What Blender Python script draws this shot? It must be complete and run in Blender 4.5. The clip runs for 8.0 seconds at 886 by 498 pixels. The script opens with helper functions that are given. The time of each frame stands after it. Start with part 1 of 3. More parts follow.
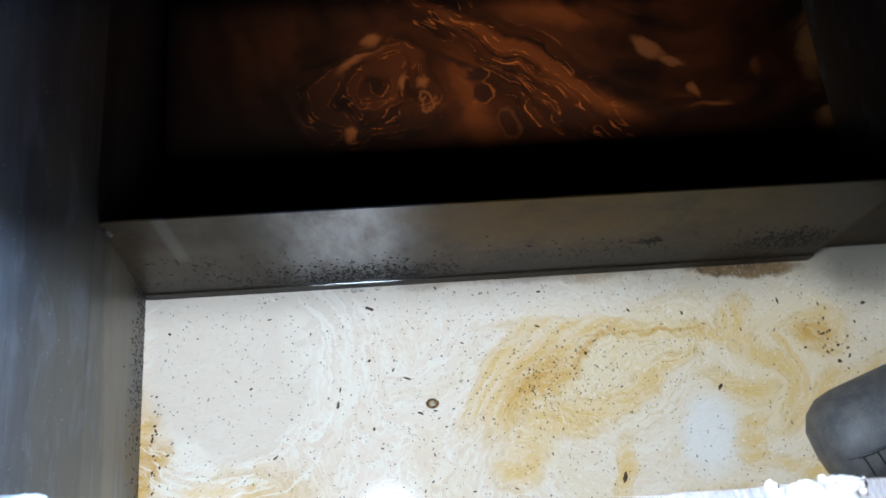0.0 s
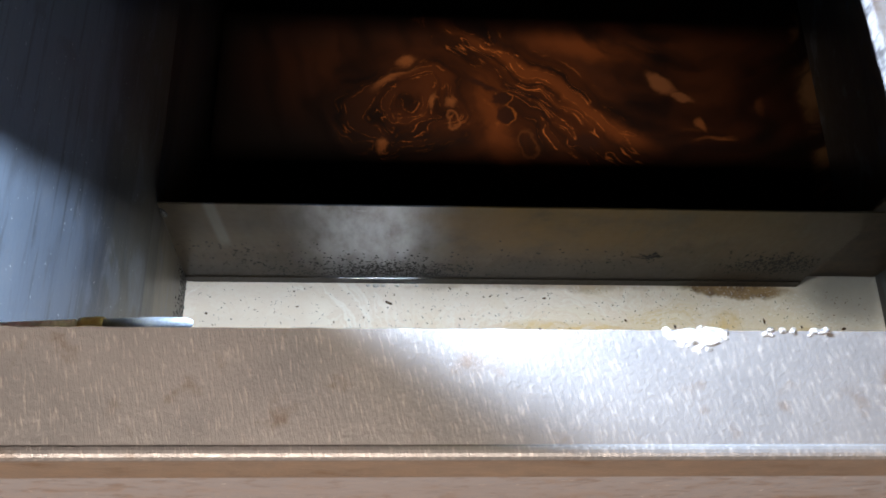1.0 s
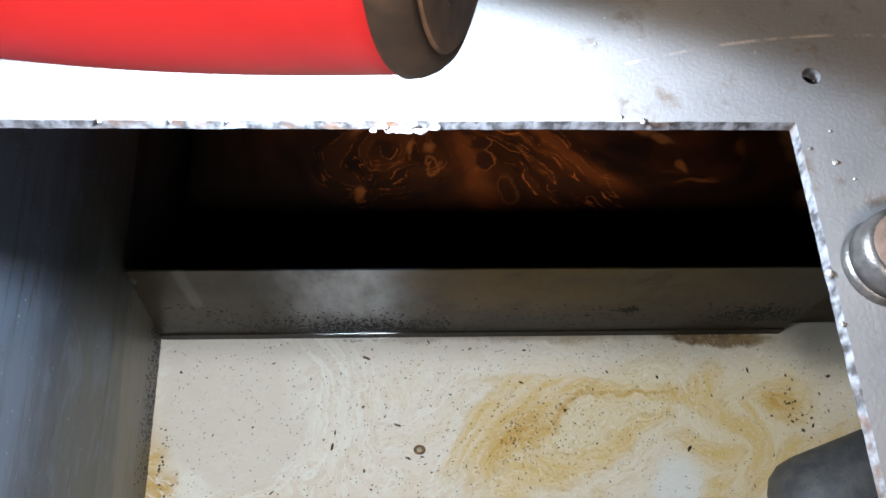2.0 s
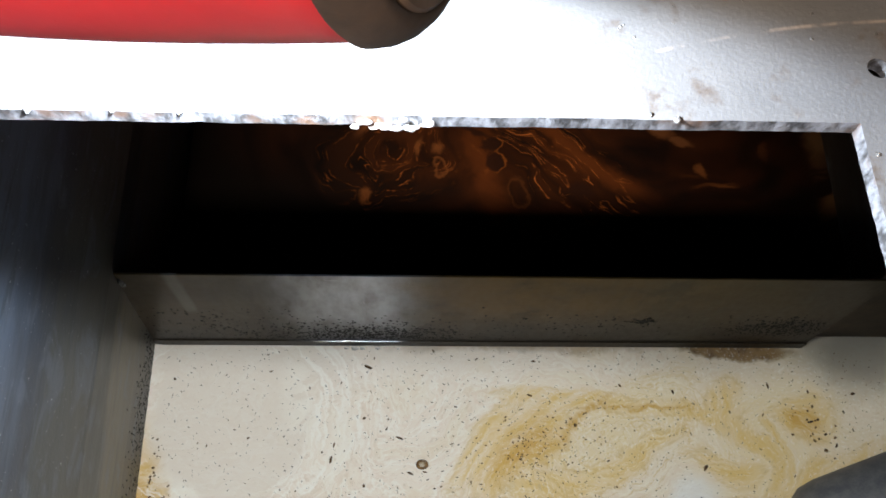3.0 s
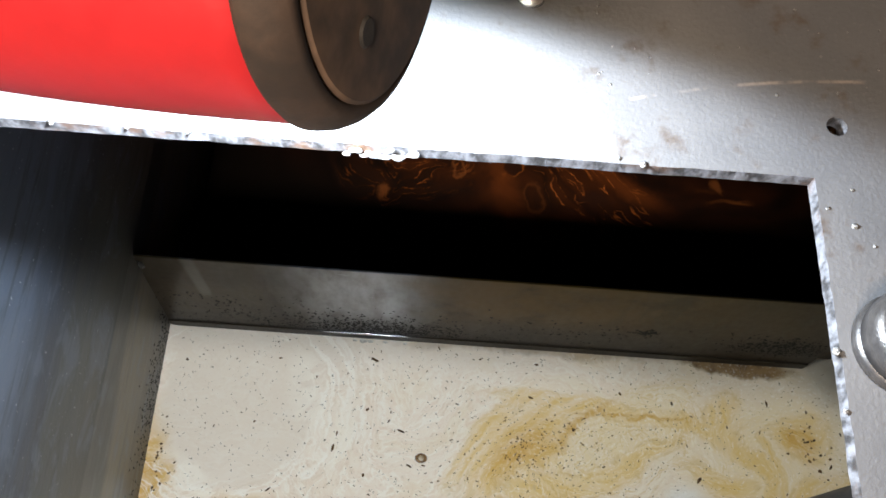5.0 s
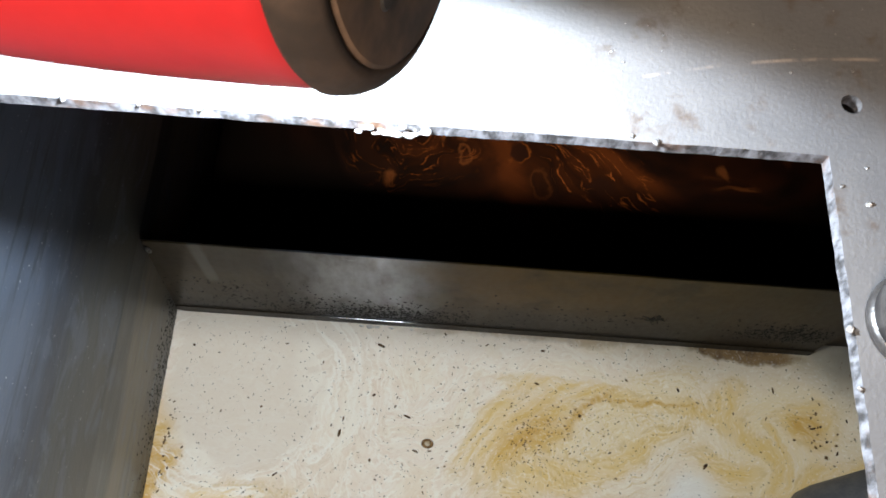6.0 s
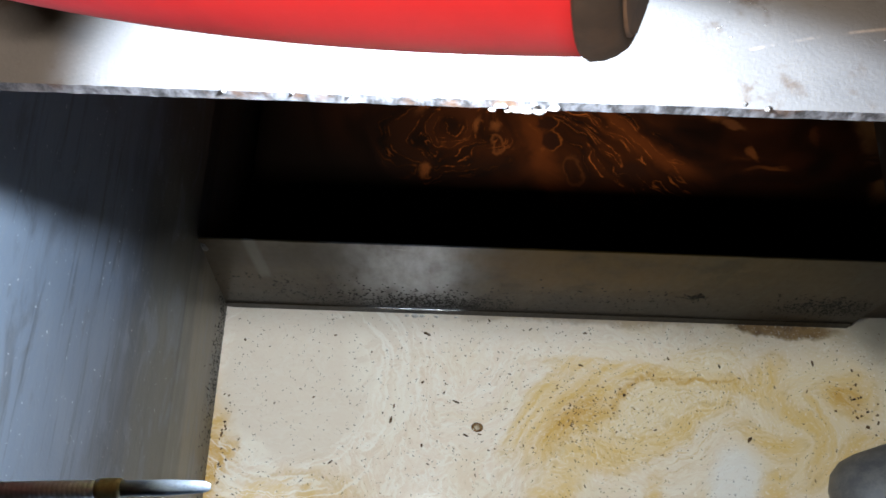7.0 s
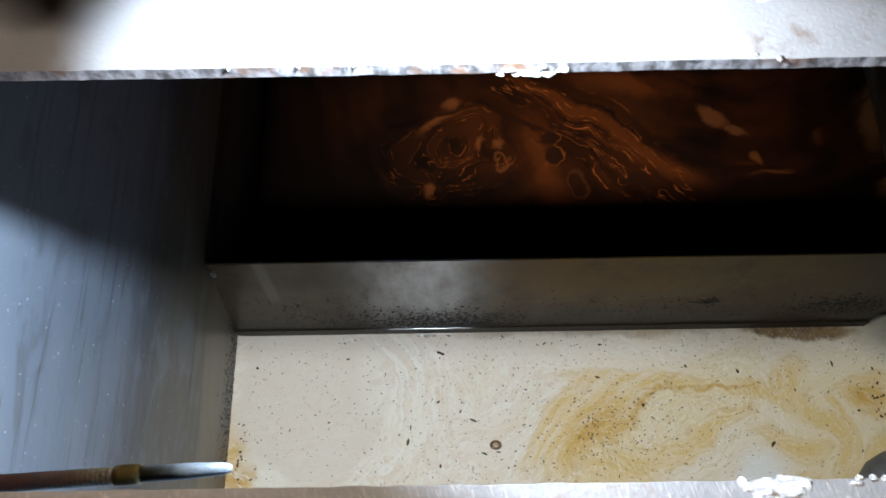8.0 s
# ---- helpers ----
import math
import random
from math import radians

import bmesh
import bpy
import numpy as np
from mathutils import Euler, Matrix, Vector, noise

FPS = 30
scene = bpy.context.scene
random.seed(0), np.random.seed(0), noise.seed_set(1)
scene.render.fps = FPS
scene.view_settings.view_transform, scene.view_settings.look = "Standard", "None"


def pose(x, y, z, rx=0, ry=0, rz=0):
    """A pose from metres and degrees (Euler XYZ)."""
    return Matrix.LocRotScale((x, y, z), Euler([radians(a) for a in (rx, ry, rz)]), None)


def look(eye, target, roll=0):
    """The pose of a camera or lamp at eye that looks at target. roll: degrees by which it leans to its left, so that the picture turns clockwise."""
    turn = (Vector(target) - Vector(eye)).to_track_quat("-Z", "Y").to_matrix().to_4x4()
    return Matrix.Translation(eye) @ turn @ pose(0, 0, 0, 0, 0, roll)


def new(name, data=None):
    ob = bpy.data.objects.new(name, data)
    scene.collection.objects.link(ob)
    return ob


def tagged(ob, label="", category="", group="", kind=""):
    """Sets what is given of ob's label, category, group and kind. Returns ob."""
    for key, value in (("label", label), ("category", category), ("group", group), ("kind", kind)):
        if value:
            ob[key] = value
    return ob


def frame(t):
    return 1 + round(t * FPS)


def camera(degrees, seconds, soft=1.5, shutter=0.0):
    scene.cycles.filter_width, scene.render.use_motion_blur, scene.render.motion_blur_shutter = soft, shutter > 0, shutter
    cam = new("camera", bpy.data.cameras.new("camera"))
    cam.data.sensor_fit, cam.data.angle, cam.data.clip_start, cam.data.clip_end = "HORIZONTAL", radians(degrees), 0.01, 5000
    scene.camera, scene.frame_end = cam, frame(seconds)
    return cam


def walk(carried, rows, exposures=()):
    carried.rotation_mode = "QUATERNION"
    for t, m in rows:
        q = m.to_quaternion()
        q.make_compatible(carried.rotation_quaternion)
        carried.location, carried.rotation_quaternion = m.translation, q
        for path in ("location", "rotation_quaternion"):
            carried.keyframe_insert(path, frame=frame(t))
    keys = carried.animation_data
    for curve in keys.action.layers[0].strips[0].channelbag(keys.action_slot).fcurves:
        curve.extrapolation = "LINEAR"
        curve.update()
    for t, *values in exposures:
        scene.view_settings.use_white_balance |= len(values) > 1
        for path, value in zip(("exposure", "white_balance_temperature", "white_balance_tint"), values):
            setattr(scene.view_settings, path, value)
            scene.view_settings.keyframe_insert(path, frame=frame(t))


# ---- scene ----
cam = camera(53.3, 8.0, soft=1.7, shutter=0.4)
PATH = [
    (0, (0.176, -0.211, 0.639), (0.317, 0.484, -1.231), 7.4),
    (0.5, (0.167, -0.236, 0.663), (0.295, 0.522, -1.183), 9.1),
    (1, (0.17, -0.253, 0.689), (0.278, 0.507, -1.158), 8.1),
    (1.5, (0.18, -0.236, 0.706), (0.295, 0.54, -1.134), 7.5),
    (3, (0.193, -0.201, 0.669), (0.278, 0.578, -1.171), 6.3),
    (3.5, (0.193, -0.203, 0.675), (0.256, 0.574, -1.166), 6.5),
    (4, (0.202, -0.201, 0.68), (0.245, 0.573, -1.164), 5.8),
    (5.5, (0.201, -0.201, 0.686), (0.231, 0.55, -1.168), 6.5),
    (6, (0.2, -0.203, 0.684), (0.224, 0.535, -1.175), 5.9),
    (6.5, (0.177, -0.217, 0.694), (0.182, 0.516, -1.167), 4.2),
    (7, (0.173, -0.216, 0.696), (0.18, 0.514, -1.166), 2.5),
    (7.5, (0.162, -0.22, 0.696), (0.148, 0.536, -1.155), 0.1),
    (8, (0.171, -0.228, 0.687), (0.164, 0.577, -1.144), -1.4),
]
EXPOSURES = [(0, 0.34, 5650, 10), (0.5, 0.31, 5650, 10), (1.0, 0.25, 6000, 12), (1.5, 0.05, 6000, 10), (3.0, -0.09, 6400, 11), (6.0, -0.12, 6450, 11), (8.0, -0.11, 6200, 10)]
walk(cam, [(t, look(eye, target, roll)) for t, eye, target, roll in PATH], EXPOSURES)

# ---- light ----
world = bpy.data.worlds.new("world")
scene.world = world
world.use_nodes = True
world.node_tree.nodes["Background"].inputs[0].default_value = (1.0, 0.86, 0.72, 1)
world.node_tree.nodes["Background"].inputs[1].default_value = 0.04


def spot(name, eye, target, watts, degrees, blend, size, color, along=(1, 0, 0), aspect=1.0):
    """A spot at eye that shines at target; its pool is longest along the given way and aspect times that across it."""
    data = bpy.data.lights.new(name, "SPOT")
    data.energy, data.spot_size, data.spot_blend = watts, radians(degrees), blend
    data.shadow_soft_size, data.color = size, color
    ob = new(name, data)
    z = (Vector(eye) - Vector(target)).normalized()
    x = (Vector(along) - z * z.dot(Vector(along))).normalized()
    turn = Matrix((x, z.cross(x), z)).transposed().to_4x4()
    ob.matrix_world = Matrix.Translation(eye) @ turn @ Matrix.Diagonal((1.0, aspect, 1.0, 1.0))
    return ob


# the LED window on the underside of the red work lamp
spot("led_beam", (0.166, -0.1277, 0.5795), (0.1755, -0.1337, 0.53), 11.8, 142, 0.10, 0.0032, (0.80, 0.90, 1.0), along=(0.927, -0.375, 0), aspect=0.44)
# the yellow fringe at the edge of its beam
spot("led_fringe", (0.166, -0.1277, 0.5795), (0.1755, -0.1337, 0.53), 0.6, 147, 0.22, 0.0032, (1.0, 0.90, 0.42), along=(0.927, -0.375, 0), aspect=0.47)
# the hall's tube lamp behind the operator
tube = bpy.data.lights.new("hall_tube", "AREA")
tube.shape, tube.size, tube.size_y, tube.energy, tube.color = "RECTANGLE", 0.42, 0.035, 48.0, (1.0, 0.78, 0.58)
new("hall_tube", tube).matrix_world = look((-0.06, -0.743, 1.41), (-0.06, -0.16, 0.53))


# ---- materials ----
class Mat:
    """A small builder of node materials."""

    def __init__(self, name, rough=0.5, metal=0.0, spec=0.5):
        self.m = bpy.data.materials.new(name)
        self.m.use_nodes = True
        self.t = self.m.node_tree
        self.b = self.t.nodes["Principled BSDF"]
        self.b.inputs["Roughness"].default_value = rough
        self.b.inputs["Metallic"].default_value = metal
        self.b.inputs["Specular IOR Level"].default_value = spec
        geo = self.t.nodes.new("ShaderNodeNewGeometry")
        self.pos = geo.outputs["Position"]

    def put(self, value, socket):
        if isinstance(value, bpy.types.NodeSocket):
            self.t.links.new(value, socket)
        elif isinstance(value, (tuple, list)) and len(value) == 3 and socket.type == "RGBA":
            socket.default_value = (*value, 1)
        else:
            socket.default_value = value

    def math(self, op, a, b=0.0, clamp=False):
        n = self.t.nodes.new("ShaderNodeMath")
        n.operation, n.use_clamp = op, clamp
        self.put(a, n.inputs[0])
        self.put(b, n.inputs[1])
        return n.outputs[0]

    def vec(self, op, a, b=(0, 0, 0)):
        n = self.t.nodes.new("ShaderNodeVectorMath")
        n.operation = op
        self.put(a, n.inputs[0])
        self.put(b, n.inputs[1])
        return n.outputs["Value"] if op in ("LENGTH", "DISTANCE", "DOT_PRODUCT") else n.outputs[0]

    def scale(self, a, k):
        n = self.t.nodes.new("ShaderNodeVectorMath")
        n.operation = "SCALE"
        self.put(a, n.inputs[0])
        self.put(k, n.inputs["Scale"])
        return n.outputs[0]

    def xyz(self, a):
        n = self.t.nodes.new("ShaderNodeSeparateXYZ")
        self.put(a, n.inputs[0])
        return n.outputs

    def noise(self, where, scale, detail=4.0, rough=0.55, distort=0.0, color=False):
        n = self.t.nodes.new("ShaderNodeTexNoise")
        self.put(where, n.inputs["Vector"])
        for k, v in (("Scale", scale), ("Detail", detail), ("Roughness", rough), ("Distortion", distort)):
            n.inputs[k].default_value = v
        return n.outputs["Color" if color else "Fac"]

    def band(self, a, lo, hi):
        n = self.t.nodes.new("ShaderNodeMapRange")
        n.interpolation_type = "SMOOTHSTEP"
        self.put(a, n.inputs[0])
        n.inputs[1].default_value, n.inputs[2].default_value = lo, hi
        return n.outputs[0]

    def mix(self, f, a, b):
        n = self.t.nodes.new("ShaderNodeMix")
        n.data_type = "RGBA"
        self.put(f, n.inputs[0])
        self.put(a, n.inputs[6])
        self.put(b, n.inputs[7])
        return n.outputs[2]

    def ramp(self, a, stops):
        n = self.t.nodes.new("ShaderNodeValToRGB")
        while len(n.color_ramp.elements) < len(stops):
            n.color_ramp.elements.new(0.5)
        for e, (p, c) in zip(n.color_ramp.elements, stops):
            e.position, e.color = p, (*c, 1)
        self.put(a, n.inputs[0])
        return n.outputs[0]

    def stretch(self, where, sx, sy, sz):
        return self.vec("MULTIPLY", where, (sx, sy, sz))

    def whirl(self, where, x, y, r, turn):
        """Turns the place round a whirl of radius r, less and less outwards."""
        d = self.vec("DISTANCE", where, (x, y, 0))
        q = self.math("MULTIPLY", self.math("DIVIDE", d, r), self.math("DIVIDE", d, r))
        f = self.math("POWER", 2.718, self.math("MULTIPLY", q, -1.0))
        n = self.t.nodes.new("ShaderNodeVectorRotate")
        n.rotation_type = "Z_AXIS"
        self.put(where, n.inputs["Vector"])
        n.inputs["Center"].default_value = (x, y, 0)
        self.put(self.math("MULTIPLY", f, turn), n.inputs["Angle"])
        return n.outputs[0]

    def blob(self, where, x, y, rx, ry, deg, soft=0.5):
        """1 inside an ellipse of the plan, falling to 0 outside."""
        c, s = math.cos(radians(deg)), math.sin(radians(deg))
        p = self.vec("SUBTRACT", where, (x, y, 0))
        u = self.vec("DOT_PRODUCT", p, (c / rx, s / rx, 0))
        v = self.vec("DOT_PRODUCT", p, (-s / ry, c / ry, 0))
        q = self.math("SQRT", self.math("ADD", self.math("MULTIPLY", u, u), self.math("MULTIPLY", v, v)))
        return self.math("SUBTRACT", 1.0, self.band(q, 1.0 - soft, 1.0 + soft))

    def polar(self, where, x, y, rx, ry, deg, across, along):
        """Distance from an ellipse's centre and angle round it, as a place for noise that runs round in rings."""
        c, s = math.cos(radians(deg)), math.sin(radians(deg))
        p = self.vec("SUBTRACT", where, (x, y, 0))
        u = self.vec("DOT_PRODUCT", p, (c / rx, s / rx, 0))
        v = self.vec("DOT_PRODUCT", p, (-s / ry, c / ry, 0))
        d = self.math("SQRT", self.math("ADD", self.math("MULTIPLY", u, u), self.math("MULTIPLY", v, v)))
        n = self.t.nodes.new("ShaderNodeCombineXYZ")
        self.put(self.math("MULTIPLY", d, across), n.inputs[0])
        self.put(self.math("MULTIPLY", self.math("DIVIDE", u, self.math("ADD", d, 0.05)), along), n.inputs[1])
        self.put(self.math("MULTIPLY", self.math("DIVIDE", v, self.math("ADD", d, 0.05)), along), n.inputs[2])
        return n.outputs[0], d

    def line(self, field, at, width):
        """1 on the contour of a field, falling to 0 beside it."""
        return self.math("SUBTRACT", 1.0, self.band(self.math("ABSOLUTE", self.math("SUBTRACT", field, at)), 0.0, width))

    def most(self, *fields):
        out = fields[0]
        for f in fields[1:]:
            out = self.math("MAXIMUM", out, f)
        return out

    def flat(self):
        """The place in the plan alone."""
        return self.stretch(self.pos, 1, 1, 0)

    def done(self, color, rough=None, bump=None, strength=0.3, distance=0.001):
        self.put(color, self.b.inputs["Base Color"])
        if rough is not None:
            self.put(rough, self.b.inputs["Roughness"])
        if bump is not None:
            n = self.t.nodes.new("ShaderNodeBump")
            n.inputs["Strength"].default_value, n.inputs["Distance"].default_value = strength, distance
            self.put(bump, n.inputs["Height"])
            self.t.links.new(n.outputs[0], self.b.inputs["Normal"])
        return self.m


def plain(name, a, b, scale, rough, metal=0.0, strength=0.2, distance=0.0005):
    k = Mat(name, rough, metal)
    f = k.noise(k.pos, scale, 6)
    g = k.noise(k.pos, scale * 7, 3)
    mixed = k.math("ADD", k.math("MULTIPLY", f, 0.7), k.math("MULTIPLY", g, 0.3))
    return k.done(k.mix(k.band(mixed, 0.35, 0.65), a, b), None, g, strength, distance)


def cover_steel():
    k = Mat("cover_steel", 0.42, 0.35)
    fine = k.noise(k.pos, 900, 4, 0.6)
    mid = k.noise(k.pos, 120, 5, 0.6)
    wide = k.noise(k.pos, 22, 4)
    col = k.mix(k.band(wide, 0.35, 0.65), (0.061, 0.063, 0.068), (0.081, 0.081, 0.084))
    col = k.mix(k.band(mid, 0.55, 0.75), col, (0.045, 0.035, 0.029))
    col = k.mix(k.math("MULTIPLY", k.band(fine, 0.58, 0.7), 0.25), col, (0.12, 0.118, 0.116))
    arc = k.math("ABSOLUTE", k.math("SUBTRACT", k.vec("DISTANCE", k.flat(), (0.30, -0.30, 0)), 0.208))
    arc = k.math("MULTIPLY", k.math("MULTIPLY", k.band(arc, 0.0006, 0.0001), k.band(mid, 0.4, 0.55)), k.band(k.xyz(k.pos)[1], -0.115, -0.105))
    col = k.mix(k.math("MULTIPLY", arc, 0.6), col, (0.2, 0.17, 0.15))
    slant = k.vec("ADD", k.pos, k.scale(k.vec("CROSS_PRODUCT", k.pos, (0, 0, 1)), 0.25))
    brush = k.noise(k.stretch(slant, 1, 0.12, 1), 2100, 3, 0.6)
    worn = k.math("ADD", 0.02, k.math("MULTIPLY", k.band(k.xyz(k.pos)[1], -0.19, -0.20), 0.6))
    col = k.mix(k.math("MULTIPLY", k.band(brush, 0.55, 0.68), worn), col, (0.15, 0.146, 0.142))
    height = k.math("ADD", k.math("MULTIPLY", fine, 0.7), k.math("MULTIPLY", brush, worn))
    return k.done(col, k.math("ADD", 0.3, k.math("MULTIPLY", mid, 0.25)), height, 0.4, 0.0005)


def cut_edge():
    k = Mat("cut_edge", 0.3, 0.6)
    n = k.noise(k.stretch(k.pos, 1, 1, 0.5), 330, 6, 0.7)
    m = k.noise(k.pos, 90, 4)
    col = k.mix(k.band(n, 0.36, 0.64), (0.035, 0.034, 0.035), (0.185, 0.19, 0.21))
    col = k.mix(k.band(m, 0.55, 0.7), col, (0.10, 0.06, 0.04))
    return k.done(col, None, n, 0.45, 0.0008)


def wall_steel():
    """Sheet steel with tide marks of dried film that run level along the wall."""
    k = Mat("wall_steel", 0.4, 0.35)
    x, y, z = k.xyz(k.pos)
    tide = k.noise(k.stretch(k.pos, 1, 0.13, 1), 60, 6, 0.6, 0.4)
    wide = k.noise(k.pos, 12, 4, 0.6)
    dots = k.noise(k.pos, 420, 3)
    blot = k.noise(k.stretch(k.pos, 1, 0.5, 1), 45, 6, 0.65, 0.6)
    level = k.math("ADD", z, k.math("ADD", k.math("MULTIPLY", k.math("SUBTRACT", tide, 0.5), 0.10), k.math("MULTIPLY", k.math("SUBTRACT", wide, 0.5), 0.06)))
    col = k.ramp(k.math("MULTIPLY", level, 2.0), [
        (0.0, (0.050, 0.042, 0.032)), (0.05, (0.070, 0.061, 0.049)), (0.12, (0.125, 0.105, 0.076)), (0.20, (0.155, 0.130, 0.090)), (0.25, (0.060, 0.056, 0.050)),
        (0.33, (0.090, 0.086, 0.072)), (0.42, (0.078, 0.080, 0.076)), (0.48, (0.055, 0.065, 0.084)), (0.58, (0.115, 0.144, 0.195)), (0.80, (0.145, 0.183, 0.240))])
    col = k.mix(k.math("MULTIPLY", k.band(blot, 0.52, 0.64), 0.45), col, (0.165, 0.19, 0.232))
    col = k.mix(k.math("MULTIPLY", k.band(blot, 0.48, 0.32), 0.5), col, (0.060, 0.066, 0.078))
    runs = k.noise(k.stretch(k.pos, 1, 0.08, 1), 150, 5, 0.65, 0.5)
    col = k.mix(k.math("MULTIPLY", k.band(runs, 0.52, 0.68), 0.5), col, (0.040, 0.038, 0.038))
    col = k.mix(k.math("MULTIPLY", k.band(runs, 0.46, 0.30), 0.12), col, (0.20, 0.20, 0.20))
    glint = k.math("MULTIPLY", k.band(dots, 0.685, 0.73), k.band(z, 0.13, 0.2))
    col = k.mix(k.math("MULTIPLY", glint, 0.8), col, (0.55, 0.58, 0.62))
    return k.done(col, k.math("ADD", 0.26, k.math("MULTIPLY", blot, 0.3)), k.math("ADD", tide, k.math("MULTIPLY", dots, 0.5)), 0.35, 0.0006)


def baffle_steel():
    k = Mat("baffle_steel", 0.4, 0.1, 0.12)
    x, y, z = k.xyz(k.pos)
    wide = k.noise(k.pos, 14, 5, 0.6)
    drip = k.noise(k.stretch(k.pos, 1, 1, 0.22), 55, 6, 0.62, 0.3)
    fine = k.noise(k.stretch(k.pos, 1, 1, 0.5), 220, 5, 0.65)
    col = k.mix(k.band(wide, 0.35, 0.65), (0.066, 0.048, 0.029), (0.106, 0.076, 0.043))
    col = k.mix(k.math("MULTIPLY", k.band(drip, 0.50, 0.72), 0.35), col, (0.098, 0.085, 0.067))
    rust = k.blob(k.stretch(k.pos, 1, 0, 0), 0.30, 0.0, 0.13, 1.0, 0, 0.7)
    rust = k.math("MULTIPLY", k.math("MULTIPLY", rust, k.band(z, 0.04, 0.10)), k.band(wide, 0.3, 0.6))
    col = k.mix(k.math("MULTIPLY", rust, 0.95), col, (0.165, 0.094, 0.024))
    green = k.math("MULTIPLY", k.blob(k.stretch(k.pos, 1, 0, 0), 0.42, 0.0, 0.08, 1.0, 0, 0.8), k.band(drip, 0.5, 0.62))
    col = k.mix(k.math("MULTIPLY", green, 0.4), col, (0.07, 0.066, 0.04))
    grime = k.math("MULTIPLY", k.band(k.math("ADD", z, k.math("MULTIPLY", drip, 0.05)), 0.115, 0.030), 0.8)
    col = k.mix(grime, col, (0.022, 0.018, 0.015))
    # fall-off of light towards the plate's right end, put into the colour
    dim_right = k.math("MULTIPLY", k.math("MULTIPLY", k.band(x, 0.24, 0.50), k.band(wide, 0.25, 0.6)), 0.6)
    col = k.mix(dim_right, col, (0.046, 0.034, 0.020))
    streak = k.math("MULTIPLY", k.blob(k.stretch(k.pos, 1, 0, 1), 0.045, 0.0, 0.004, 1.0, 0, 0.5), k.band(z, 0.07, 0.09))
    col = k.mix(k.math("MULTIPLY", streak, 0.7), col, (0.19, 0.172, 0.15))
    # the lamp's highlight on the plate, put in as a bright metal patch
    mottle = k.noise(k.stretch(k.pos, 1, 1, 0.35), 70, 5, 0.6)
    sheen = k.math("MULTIPLY", k.blob(k.stretch(k.pos, 1, 0, 0), 0.152, 0.0, 0.040, 1.0, 0, 0.75), k.band(z, -0.02, 0.10))
    sheen = k.math("MULTIPLY", sheen, k.band(mottle, 0.0, 0.75))
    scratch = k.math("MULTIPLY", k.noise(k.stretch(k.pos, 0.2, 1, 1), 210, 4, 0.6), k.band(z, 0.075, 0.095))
    sheen = k.most(sheen, k.math("MULTIPLY", k.math("MULTIPLY", k.band(scratch, 0.60, 0.66), k.blob(k.stretch(k.pos, 1, 0, 0), 0.15, 0.0, 0.03, 1.0, 0, 0.4)), 0.9))
    col = k.mix(k.math("MULTIPLY", sheen, 0.85), col, (0.50, 0.53, 0.58))
    k.put(k.math("ADD", 0.1, k.math("MULTIPLY", sheen, 0.85)), k.b.inputs["Metallic"])
    k.put(k.mix(sheen, (0.18, 0.15, 0.11), (0.8, 0.8, 0.8)), k.b.inputs["Specular Tint"])
    relief = k.math("ADD", k.math("MULTIPLY", fine, 0.6), k.noise(k.stretch(k.pos, 0.25, 1, 1), 260, 4, 0.6))
    return k.done(col, k.math("ADD", 0.22, k.math("MULTIPLY", fine, 0.28)), relief, 0.16, 0.0005)


